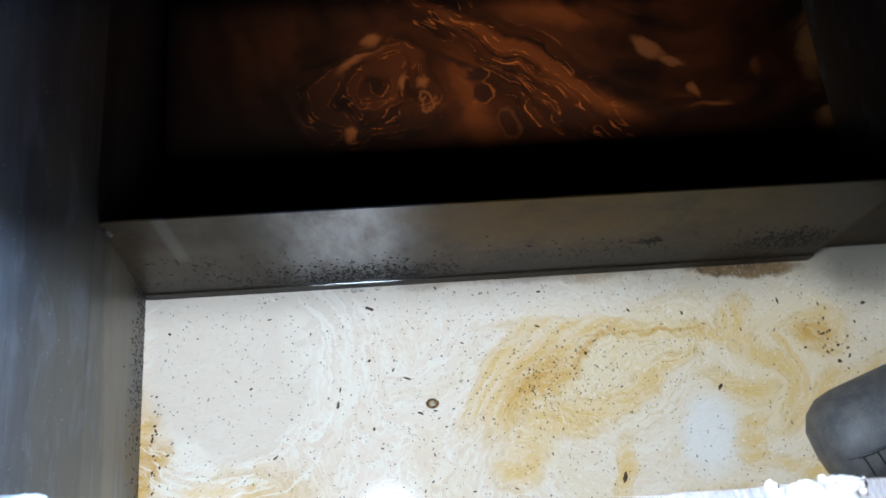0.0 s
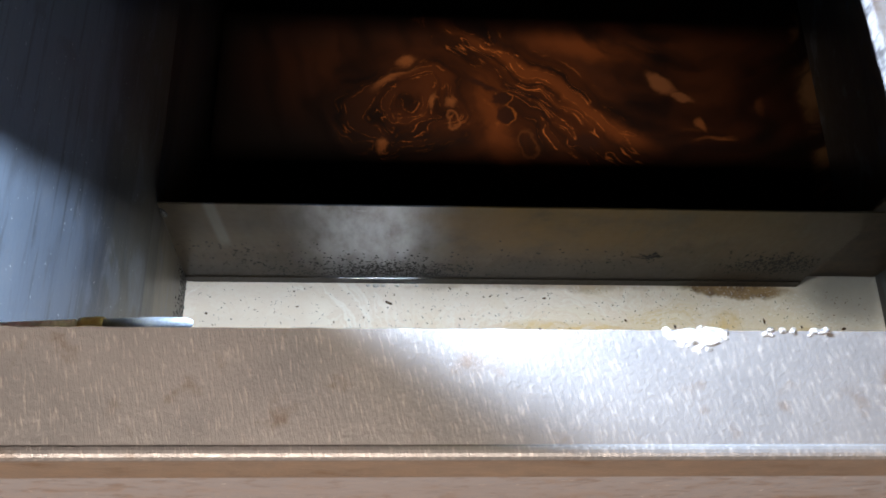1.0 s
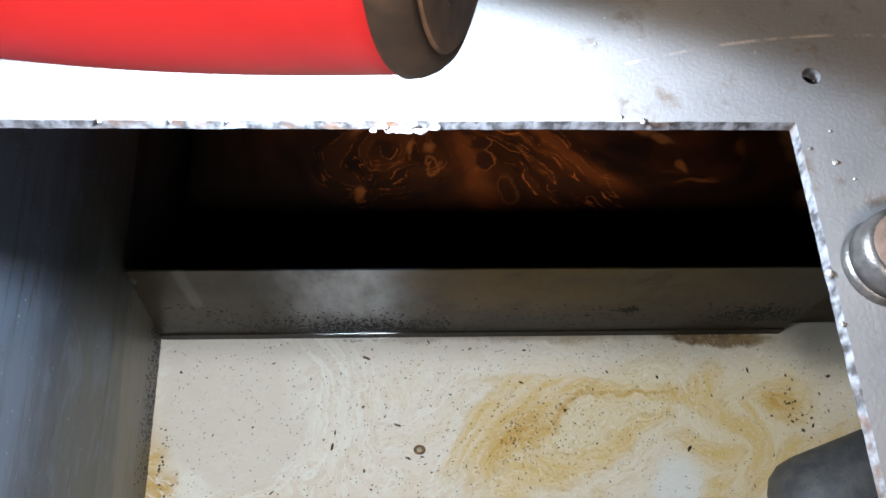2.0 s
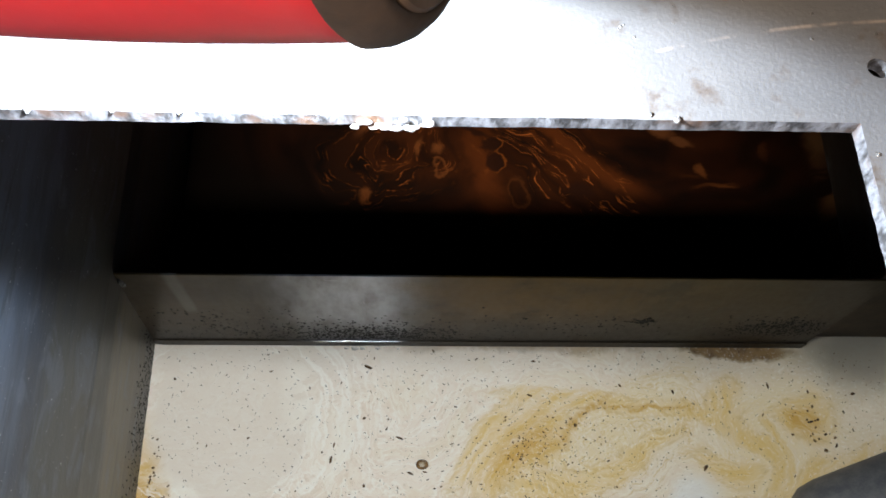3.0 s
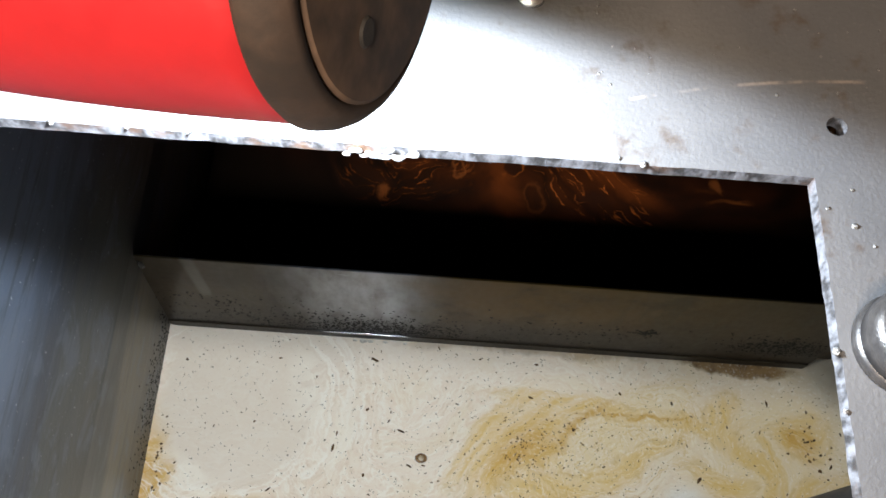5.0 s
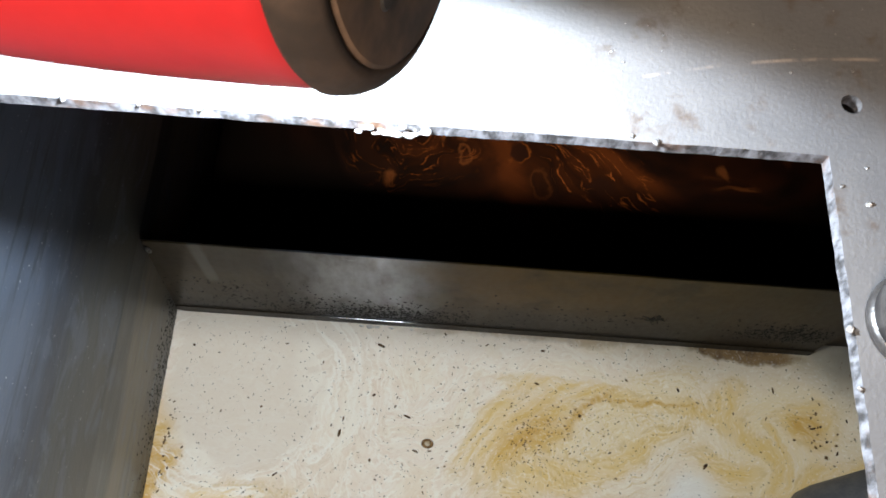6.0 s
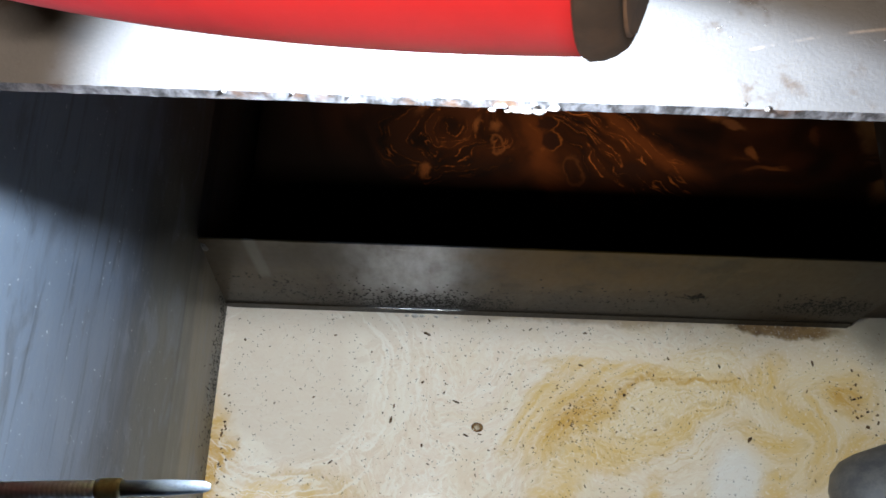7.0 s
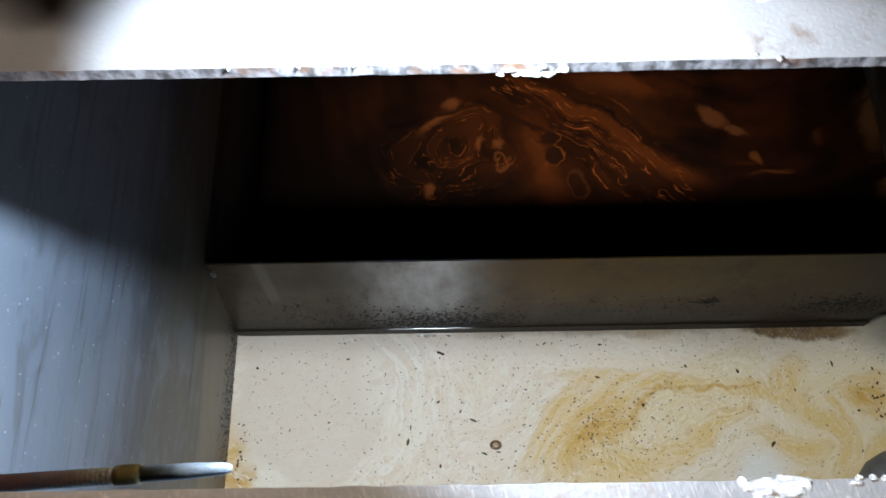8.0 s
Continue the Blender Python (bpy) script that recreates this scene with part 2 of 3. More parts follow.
def coolant_milk():
    k = Mat("coolant_milk", 0.3, 0.0, 0.5)
    p0 = k.flat()
    jig = k.scale(k.vec("SUBTRACT", k.noise(p0, 28, 4, 0.55, color=True), (0.5, 0.5, 0.5)), 0.03)
    p = k.stretch(k.vec("ADD", p0, jig), 1, 1, 0)
    p = k.whirl(p, 0.33, -0.085, 0.055, 1.5)
    p = k.whirl(p, 0.465, -0.075, 0.03, -1.9)
    p = k.whirl(p, 0.425, -0.125, 0.03, 1.6)
    p = k.whirl(p, 0.17, -0.06, 0.04, 1.4)
    p = k.whirl(p, 0.25, -0.17, 0.04, -1.7)
    p = k.whirl(p, 0.10, -0.15, 0.04, 1.7)
    veins = k.noise(k.stretch(p, 1, 1.6, 0), 26, 7, 0.58, 0.8)
    thin = k.noise(k.stretch(p, 1.0, 2.2, 0), 75, 6, 0.62, 0.8)
    flow = k.noise(k.stretch(p, 1.0, 1.5, 0), 17, 3, 0.5, 0.5)
    stripe = k.band(k.math("SINE", k.math("MULTIPLY", k.math("ADD", flow, k.math("MULTIPLY", thin, 0.06)), 95.0)), -0.6, 1.0)
    base = k.mix(k.band(thin, 0.38, 0.62), (0.78, 0.625, 0.475), (0.81, 0.68, 0.53))
    lines = k.math("SUBTRACT", 1.0, k.band(k.math("ABSOLUTE", k.math("SUBTRACT", veins, 0.5)), 0.0, 0.03))
    base = k.mix(k.math("MULTIPLY", lines, 0.75), base, (0.85, 0.77, 0.64))
    under = k.math("SUBTRACT", 1.0, k.band(k.math("ABSOLUTE", k.math("SUBTRACT", veins, 0.455)), 0.0, 0.018))
    base = k.mix(k.math("MULTIPLY", under, 0.4), base, (0.66, 0.50, 0.34))
    right = k.band(k.xyz(p0)[0], 0.10, 0.30)
    base = k.mix(k.math("MULTIPLY", stripe, k.math("ADD", 0.15, k.math("MULTIPLY", right, 0.35))), base, (0.83, 0.745, 0.605))
    base = k.mix(k.math("MULTIPLY", k.math("MULTIPLY", right, k.band(flow, 0.5, 0.62)), 0.35), base, (0.72, 0.555, 0.30))
    base = k.mix(k.math("MULTIPLY", k.band(k.xyz(p0)[0], 0.20, 0.48), 0.55), base, (0.715, 0.555, 0.34))
    q = k.stretch(k.vec("ADD", p0, k.vec("ADD", k.scale(jig, 0.6), k.scale(k.vec("SUBTRACT", k.noise(p0, 95, 3, 0.6, color=True), (0.5, 0.5, 0.5)), 0.008))), 1, 1, 0)
    for x, y, reach, turn in ((0.463, -0.078, 0.03, -1.0), (0.430, -0.110, 0.035, 0.9), (0.508, -0.060, 0.02, 1.6), (0.27, -0.135, 0.03, -0.9)):
        q = k.whirl(q, x, y, reach, turn)
    ochre = k.most(
        k.blob(q, 0.284, -0.078, 0.047, 0.024, 46, 0.35), k.blob(q, 0.318, -0.043, 0.056, 0.008, -3, 0.5), k.blob(q, 0.400, -0.051, 0.062, 0.007, -1, 0.6),
        k.blob(q, 0.352, -0.098, 0.058, 0.010, 31, 0.5), k.blob(q, 0.310, -0.115, 0.030, 0.014, 12, 0.6), k.blob(q, 0.252, -0.078, 0.040, 0.010, 56, 0.5),
        k.blob(q, 0.268, -0.135, 0.024, 0.015, 10, 0.5), k.blob(q, 0.445, -0.040, 0.014, 0.018, -35, 0.5), k.blob(q, 0.424, -0.090, 0.020, 0.013, 10, 0.6),
        k.blob(q, 0.461, -0.078, 0.010, 0.035, 8, 0.5), k.blob(q, 0.478, -0.085, 0.005, 0.024, -14, 0.6), k.blob(q, 0.508, -0.061, 0.018, 0.022, -30, 0.45),
        k.blob(q, 0.445, -0.130, 0.009, 0.026, 0, 0.5), k.blob(q, 0.515, -0.098, 0.055, 0.009, 22, 0.6), k.blob(q, 0.475, -0.155, 0.03, 0.008, -25, 0.7),
        k.blob(q, 0.004, -0.125, 0.016, 0.055, 3, 0.5), k.blob(q, 0.05, -0.150, 0.06, 0.016, 5, 0.7), k.blob(q, 0.342, -0.150, 0.008, 0.024, -15, 0.6),
        k.blob(q, 0.35, -0.185, 0.12, 0.012, 5, 0.9))
    # a thin veil of oil round the whirl
    veil = k.most(k.blob(q, 0.345, -0.076, 0.085, 0.030, 24, 0.35), k.blob(q, 0.470, -0.075, 0.055, 0.040, 10, 0.6))
    base = k.mix(k.math("MULTIPLY", veil, k.math("ADD", 0.45, k.math("MULTIPLY", stripe, 0.35))), base, (0.76, 0.585, 0.33))
    inside = k.math("SUBTRACT", 1.0, k.math("MULTIPLY", k.blob(q, 0.356, -0.073, 0.040, 0.014, 30, 0.5), 0.85))
    eye, far = k.polar(q, 0.352, -0.080, 0.085, 0.040, 25, 1.0, 0.16)
    ring = k.noise(eye, 6.5, 4, 0.55, 0.3)
    grain = k.math("ADD", k.math("MULTIPLY", k.band(ring, 0.36, 0.62), 0.75), k.math("MULTIPLY", k.band(thin, 0.35, 0.65), 0.25))
    tint = k.math("MULTIPLY", k.math("MULTIPLY", ochre, inside), k.math("ADD", 0.30, k.math("MULTIPLY", grain, 0.60)))
    col = k.mix(k.math("MULTIPLY", tint, 0.95), base, (0.70, 0.445, 0.125))
    near = k.band(far, 1.35, 0.9)
    col = k.mix(k.math("MULTIPLY", k.math("MULTIPLY", k.line(ring, 0.50, 0.022), near), 0.55), col, (0.62, 0.40, 0.13))
    col = k.mix(k.math("MULTIPLY", k.math("MULTIPLY", k.line(ring, 0.56, 0.02), near), 0.6), col, (0.82, 0.70, 0.50))
    seam = k.math("MULTIPLY", k.math("MULTIPLY", k.band(ochre, 0.2, 0.45), k.band(ochre, 0.75, 0.5)), k.band(thin, 0.42, 0.6))
    col = k.mix(k.math("MULTIPLY", seam, 0.35), col, (0.54, 0.34, 0.11))
    core = k.math("MULTIPLY", k.most(k.blob(q, 0.288, -0.083, 0.026, 0.014, 46, 0.8), k.blob(q, 0.326, -0.060, 0.034, 0.0035, 36, 0.7), k.blob(q, 0.375, -0.0505, 0.040, 0.0022, 2, 0.7), k.blob(q, 0.004, -0.130, 0.011, 0.045, 0, 0.6),
                                     k.blob(q, 0.510, -0.066, 0.010, 0.012, 0, 0.7)), k.math("ADD", 0.45, k.math("MULTIPLY", k.band(thin, 0.35, 0.6), 0.55)))
    col = k.mix(k.math("MULTIPLY", core, 0.75), col, (0.56, 0.295, 0.04))
    # bare round of clear emulsion in the corner
    clear = k.most(k.blob(q, 0.062, -0.060, 0.062, 0.064, 0, 0.14), k.blob(q, 0.10, -0.005, 0.2, 0.03, 0, 0.6))
    col = k.mix(k.math("MULTIPLY", clear, 0.72), col, (0.735, 0.625, 0.495))
    round_it, out = k.polar(q, 0.062, -0.060, 1.0, 1.0, 0, 1.0, 0.012)
    hoop = k.noise(round_it, 52, 3, 0.5, 0.2)
    belt = k.math("MULTIPLY", k.band(out, 0.056, 0.064), k.band(out, 0.135, 0.085))
    col = k.mix(k.math("MULTIPLY", k.math("MULTIPLY", belt, k.most(k.line(hoop, 0.44, 0.022), k.line(hoop, 0.56, 0.018))), 0.65), col, (0.87, 0.80, 0.68))
    col = k.mix(k.math("MULTIPLY", k.math("MULTIPLY", belt, k.line(hoop, 0.475, 0.010)), 0.3), col, (0.62, 0.47, 0.30))
    curd = k.math("MULTIPLY", k.most(k.blob(q, 0.030, -0.118, 0.040, 0.010, -32, 0.6), k.blob(q, 0.016, -0.150, 0.008, 0.05, 0, 0.6), k.blob(q, 0.118, -0.050, 0.012, 0.035, 12, 0.7), k.blob(q, 0.145, -0.085, 0.010, 0.03, -8, 0.7)), k.band(veins, 0.44, 0.58))
    col = k.mix(k.math("MULTIPLY", curd, 0.65), col, (0.85, 0.765, 0.62))
    # greyer and darker in the far corner, brown film along the plate
    grey = k.blob(q, 0.562, -0.002, 0.05, 0.034, 0, 0.6)
    col = k.mix(k.math("MULTIPLY", grey, 0.85), col, (0.20, 0.175, 0.135))
    film = k.most(k.blob(q, 0.455, -0.002, 0.045, 0.0075, -2, 0.25), k.math("MULTIPLY", k.blob(q, 0.29, 0.0, 0.11, 0.005, 0, 0.7), 0.6))
    rusty = k.mix(k.band(k.noise(p0, 75, 4, 0.6), 0.40, 0.60), (0.25, 0.13, 0.036), (0.14, 0.066, 0.018))
    col = k.mix(k.math("MULTIPLY", film, 0.88), col, rusty)
    pale = k.blob(q, 0.415, -0.135, 0.026, 0.022, 30, 0.4)
    col = k.mix(k.math("MULTIPLY", pale, 0.45), col, (0.78, 0.80, 0.79))
    # fine curd and dust in the skin of the liquid
    curds = k.noise(k.stretch(p, 1, 1.3, 0), 340, 4, 0.6)
    skin = k.math("MULTIPLY", k.math("SUBTRACT", 1.0, k.math("MULTIPLY", clear, 0.6)), k.math("SUBTRACT", 1.0, grey))
    col = k.mix(k.math("MULTIPLY", k.math("MULTIPLY", k.band(curds, 0.55, 0.68), skin), 0.40), col, (0.88, 0.82, 0.71))
    col = k.mix(k.math("MULTIPLY", k.math("MULTIPLY", k.band(curds, 0.42, 0.30), skin), 0.40), col, (0.52, 0.39, 0.24))
    dust = k.noise(p0, 620, 3, 0.6)
    col = k.mix(k.math("MULTIPLY", k.band(dust, 0.67, 0.73), 0.55), col, (0.30, 0.19, 0.09))
    return k.done(col, k.math("ADD", 0.05, k.math("MULTIPLY", thin, 0.04)), k.math("ADD", veins, k.math("MULTIPLY", thin, 0.5)), 0.03, 0.0006)


def oil_scum():
    """Brown oil with a left whirl, a bundle of streaks that runs off from it and wide bands that sweep round a second whirl."""
    k = Mat("oil_scum", 0.5, 0.0, 0.1)
    p0 = k.flat()
    jig = k.scale(k.vec("SUBTRACT", k.noise(p0, 16, 3, 0.5, color=True), (0.5, 0.5, 0.5)), 0.045)
    fret = k.scale(k.vec("SUBTRACT", k.noise(p0, 110, 4, 0.6, color=True), (0.5, 0.5, 0.5)), 0.010)
    q = k.stretch(k.vec("ADD", p0, k.vec("ADD", k.scale(jig, 0.5), fret)), 1, 1, 0)
    p = k.stretch(k.vec("ADD", p0, k.vec("ADD", jig, k.scale(fret, 0.3))), 1, 1, 0)
    for x, y, r, turn in ((0.190, 0.200, 0.030, 1.2), (0.272, 0.195, 0.018, -1.2), (0.225, 0.185, 0.014, 1.6), (0.30, 0.155, 0.016, 1.8), (0.155, 0.147, 0.014, 1.5)):
        p = k.whirl(p, x, y, r, turn)
    left_at, left_d = k.polar(p, 0.178, 0.188, 1.0, 0.85, 20, 1.0, 0.018)
    right_at, right_d = k.polar(p, 0.455, 0.315, 1.0, 0.9, 0, 1.0, 0.05)
    n = k.t.nodes.new("ShaderNodeVectorRotate")
    n.rotation_type = "Z_AXIS"
    k.put(p, n.inputs["Vector"])
    n.inputs["Center"].default_value, n.inputs["Angle"].default_value = (0.27, 0.2, 0), radians(38)
    left = k.noise(left_at, 62, 4, 0.42, 0.1)
    right = k.noise(right_at, 34, 4, 0.5, 0.2)
    streak = k.noise(k.stretch(n.outputs[0], 0.11, 1.3, 0), 62, 4, 0.45, 0.05)
    bundle = k.most(k.blob(p, 0.305, 0.212, 0.105, 0.030, -38, 0.5), k.blob(p, 0.335, 0.168, 0.07, 0.022, -22, 0.6))
    west = k.math("MULTIPLY", k.band(left_d, 0.105, 0.060), k.math("SUBTRACT", 1.0, bundle))
    field = k.mix(bundle, k.mix(west, right, left), streak)
    wide = k.noise(p, 18, 3, 0.5)
    # the film is thick round the whirl and the streaks, thin towards the tank's ends
    film = k.most(k.blob(q, 0.275, 0.20, 0.15, 0.075, -8, 0.6), k.math("MULTIPLY", k.blob(q, 0.43, 0.22, 0.17, 0.10, 0, 0.6), 0.65), k.math("MULTIPLY", k.blob(q, 0.11, 0.235, 0.07, 0.05, 0, 0.8), 0.45))
    body = k.math("MULTIPLY", film, k.math("ADD", k.math("MULTIPLY", k.band(field, 0.34, 0.64), 0.7), k.math("MULTIPLY", k.band(wide, 0.35, 0.6), 0.3)))
    col = k.mix(body, (0.0022, 0.0012, 0.0009), (0.030, 0.0080, 0.0016))
    arm = k.math("MULTIPLY", k.most(k.blob(q, 0.300, 0.228, 0.085, 0.010, -36, 0.6), k.blob(q, 0.262, 0.185, 0.012, 0.045, 12, 0.7), k.blob(q, 0.365, 0.180, 0.055, 0.009, -28, 0.6), k.blob(q, 0.352, 0.262, 0.05, 0.012, -10, 0.8)), k.band(field, 0.30, 0.6))
    col = k.mix(k.math("MULTIPLY", arm, 0.65), col, (0.072, 0.0195, 0.0036))
    lively = k.math("MULTIPLY", k.most(bundle, k.math("MULTIPLY", k.band(left_d, 0.075, 0.045), 0.5)), k.band(k.noise(p0, 60, 4, 0.55), 0.42, 0.60))
    threads = k.most(k.line(field, 0.44, 0.010), k.line(field, 0.57, 0.014))
    col = k.mix(k.math("MULTIPLY", k.math("MULTIPLY", threads, lively), 0.75), col, (0.29, 0.090, 0.019))
    gaps = k.math("MULTIPLY", lively, k.band(field, 0.44, 0.36))
    col = k.mix(k.math("MULTIPLY", gaps, 0.8), col, (0.010, 0.004, 0.002))
    _, curl_d = k.polar(q, 0.178, 0.205, 0.040, 0.030, 35, 1.0, 0.3)
    hook = k.math("MULTIPLY", k.line(curl_d, 1.0, 0.22), k.blob(q, 0.160, 0.232, 0.026, 0.016, 30, 0.5))
    spots = k.most(k.math("MULTIPLY", hook, k.band(field, 0.35, 0.55)), k.blob(q, 0.176, 0.246, 0.010, 0.004, 15, 0.6), k.blob(q, 0.154, 0.147, 0.005, 0.007, 0, 0.5),
                   k.math("MULTIPLY", k.line(k.polar(q, 0.223, 0.178, 0.005, 0.010, 5, 1.0, 0.3)[1], 1.0, 0.35), 0.8), k.blob(q, 0.225, 0.197, 0.005, 0.004, 0, 0.6), k.blob(q, 0.205, 0.199, 0.003, 0.008, -10, 0.6),
                   k.math("MULTIPLY", k.line(k.polar(q, 0.294, 0.153, 0.009, 0.013, 10, 1.0, 0.3)[1], 1.0, 0.25), 0.3),
                   k.math("MULTIPLY", k.blob(q, 0.474, 0.160, 0.022, 0.008, -18, 0.6), k.band(field, 0.47, 0.55)), k.blob(q, 0.462, 0.178, 0.004, 0.008, 20, 0.5), k.math("MULTIPLY", k.blob(q, 0.528, 0.196, 0.004, 0.009, -10, 0.5), 0.3))
    col = k.mix(k.math("MULTIPLY", spots, 0.6), col, (0.135, 0.047, 0.013))
    patch = k.most(k.blob(q, 0.424, 0.221, 0.014, 0.009, -40, 0.35), k.blob(q, 0.443, 0.207, 0.011, 0.005, -15, 0.4))
    col = k.mix(k.math("MULTIPLY", patch, 0.75), col, (0.095, 0.037, 0.013))
    holes = k.most(k.blob(q, 0.270, 0.201, 0.009, 0.008, 20, 0.25), k.blob(q, 0.275, 0.184, 0.010, 0.008, -20, 0.25), k.blob(q, 0.351, 0.156, 0.014, 0.008, -10, 0.5), k.blob(q, 0.252, 0.216, 0.014, 0.003, -25, 0.5),
                   k.math("MULTIPLY", k.blob(q, 0.086, 0.221, 0.010, 0.016, 20, 0.6), 0.7))
    col = k.mix(k.math("MULTIPLY", holes, 0.9), col, (0.012, 0.004, 0.002))
    brim = k.math("MULTIPLY", k.line(k.most(k.blob(q, 0.270, 0.201, 0.009, 0.008, 20, 0.4), k.blob(q, 0.275, 0.184, 0.010, 0.008, -20, 0.4)), 0.3, 0.22), k.band(k.xyz(p0)[0], 0.268, 0.280))
    col = k.mix(k.math("MULTIPLY", brim, 0.4), col, (0.24, 0.075, 0.012))
    wall = k.math("MULTIPLY", k.band(k.xyz(q)[0], 0.560, 0.574), k.band(field, 0.42, 0.6))
    col = k.mix(k.math("MULTIPLY", wall, 0.4), col, (0.17, 0.09, 0.035))
    return k.done(col, k.math("ADD", 0.4, k.math("MULTIPLY", field, 0.3)), k.math("ADD", field, wide), 0.2, 0.001)


COVER, CUT, WALL, BAFFLE = cover_steel(), cut_edge(), wall_steel(), baffle_steel()
MILK, SCUM = coolant_milk(), oil_scum()
RED = plain("red_paint", (0.26, 0.007, 0.011), (0.32, 0.011, 0.015), 30, 0.5)
CAPDARK = plain("cap_rubber", (0.009, 0.0056, 0.0042), (0.028, 0.0165, 0.011), 75, 0.8)
SILVER = plain("silver_metal", (0.5, 0.5, 0.5), (0.62, 0.61, 0.6), 200, 0.25, 0.9)
BOLT = plain("bolt_steel", (0.011, 0.010, 0.010), (0.026, 0.024, 0.023), 260, 0.38, 0.4)
PIPE = plain("dark_pipe", (0.085, 0.083, 0.084), (0.145, 0.135, 0.125), 90, 0.55, 0.15)
SEAM = plain("worn_seam", (0.03, 0.028, 0.027), (0.07, 0.064, 0.06), 150, 0.45, 0.3)
FLECK = plain("swarf_fleck", (0.020, 0.010, 0.003), (0.15, 0.075, 0.022), 160, 0.9)
CAPFACE = plain("cap_face", (0.022, 0.015, 0.011), (0.12, 0.076, 0.050), 42, 0.7)
SOOT = plain("soot_speck", (0.012, 0.011, 0.010), (0.025, 0.022, 0.02), 200, 0.7)
SPATTER = plain("weld_spatter", (0.05, 0.05, 0.052), (0.17, 0.17, 0.17), 700, 0.35, 0.5, 0.6, 0.001)
BRIGHT = plain("bright_spatter", (0.07, 0.07, 0.072), (0.34, 0.34, 0.35), 500, 0.3, 0.4, 0.6, 0.001)
BRASS = plain("brass_ring", (0.26, 0.22, 0.10), (0.42, 0.37, 0.20), 200, 0.3, 0.4)
TIP = plain("pale_tip", (0.085, 0.105, 0.135), (0.17, 0.20, 0.24), 250, 0.3)
BOLTTOP = plain("worn_bolt_top", (0.050, 0.036, 0.030), (0.085, 0.062, 0.052), 320, 0.5, 0.2)
FLOOR = plain("hall_floor", (0.36, 0.20, 0.085), (0.46, 0.27, 0.12), 9, 0.7)
# brown steel of the side plate, with its shade mixed into the colour
DIM_BROWN = plain("shaded_brown_steel", (0.036, 0.024, 0.013), (0.075, 0.046, 0.022), 40, 0.6, 0.2)
ROD = plain("grey_rod", (0.58, 0.64, 0.64), (0.72, 0.78, 0.76), 220, 0.5, 0.0)
HALL = plain("hall_paint", (0.32, 0.29, 0.26), (0.40, 0.37, 0.33), 3, 0.8)
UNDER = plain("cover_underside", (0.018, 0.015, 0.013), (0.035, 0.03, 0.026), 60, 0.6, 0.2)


# ---- building ----
def link(name, bm, material, parent=None, label="", smooth=False):
    mesh = bpy.data.meshes.new(name)
    bm.normal_update()
    bm.to_mesh(mesh)
    bm.free()
    for m in (material if isinstance(material, (list, tuple)) else (material,)):
        mesh.materials.append(m)
    if smooth:
        for f in mesh.polygons:
            f.use_smooth = True
    ob = new(name, mesh)
    if parent is not None:
        ob.parent = parent
    if label:
        ob["label"] = label
    return ob


def part(name, bm, material, parent, label="", smooth=False):
    return link(name, bm, material, parent, label, smooth)


def thing(name, place, label, category, group=""):
    ob = new(name)
    ob.empty_display_size = 0.02
    ob.matrix_world = Matrix.Translation(place)
    return tagged(ob, label, category, group)


def box(lo, hi, bevel=0.0, segments=2):
    bm = bmesh.new()
    bmesh.ops.create_cube(bm, size=1.0)
    for v in bm.verts:
        v.co = Vector([(a + b) / 2 + c * (b - a) for a, b, c in zip(lo, hi, v.co)])
    if bevel:
        bmesh.ops.bevel(bm, geom=bm.edges[:], offset=bevel, segments=segments, affect="EDGES", profile=0.5)
    return bm


def lathe(profile, steps=32, m=Matrix()):
    """A turned body round its own z from (radius, height) pairs."""
    bm = bmesh.new()
    rings = []
    for r, z in profile:
        rings.append([bm.verts.new(m @ Vector((r * math.cos(a), r * math.sin(a), z))) for a in (2 * math.pi * i / steps for i in range(steps))])
    for a, b in zip(rings, rings[1:]):
        for i in range(steps):
            bm.faces.new((a[i], a[(i + 1) % steps], b[(i + 1) % steps], b[i]))
    bm.faces.new(rings[0][::-1])
    bm.faces.new(rings[-1])
    bmesh.ops.recalc_face_normals(bm, faces=bm.faces[:])
    return bm


def lump(place, size, seed, squash=(1, 1, 1), detail=2):
    bm = bmesh.new()
    bmesh.ops.create_icosphere(bm, subdivisions=detail, radius=1.0)
    for v in bm.verts:
        d = 1 + 0.45 * noise.noise(v.co * 1.7 + Vector((seed * 3.1, seed, 0)))
        v.co = Vector(place) + Vector([c * s * size * d for c, s in zip(v.co, squash)])
    return bm


def axis(a, b):
    """The pose at a whose z looks to b."""
    a, b = Vector(a), Vector(b)
    return Matrix.Translation(a) @ (b - a).to_track_quat("Z", "Y").to_matrix().to_4x4()


# ---- the tank and the hall ----
def slab(name, lo, hi, material, label, bevel=0.0):
    return tagged(link(name, box(lo, hi, bevel), material), label, "wall", kind="structure")


COVER_Z, FAR_RIM, NEAR_RIM, RIGHT_RIM, LEFT_RIM, FRONT = 0.53, -0.1158, -0.2038, 0.2776, -0.02, -0.226
WALL_LEAN, WALL_KNEE = 0.078, 0.155


def west_at(z):
    """Where the west wall's face stands at a height: it leans in up to a knee and is upright above."""
    return WALL_LEAN * min(z, WALL_KNEE)


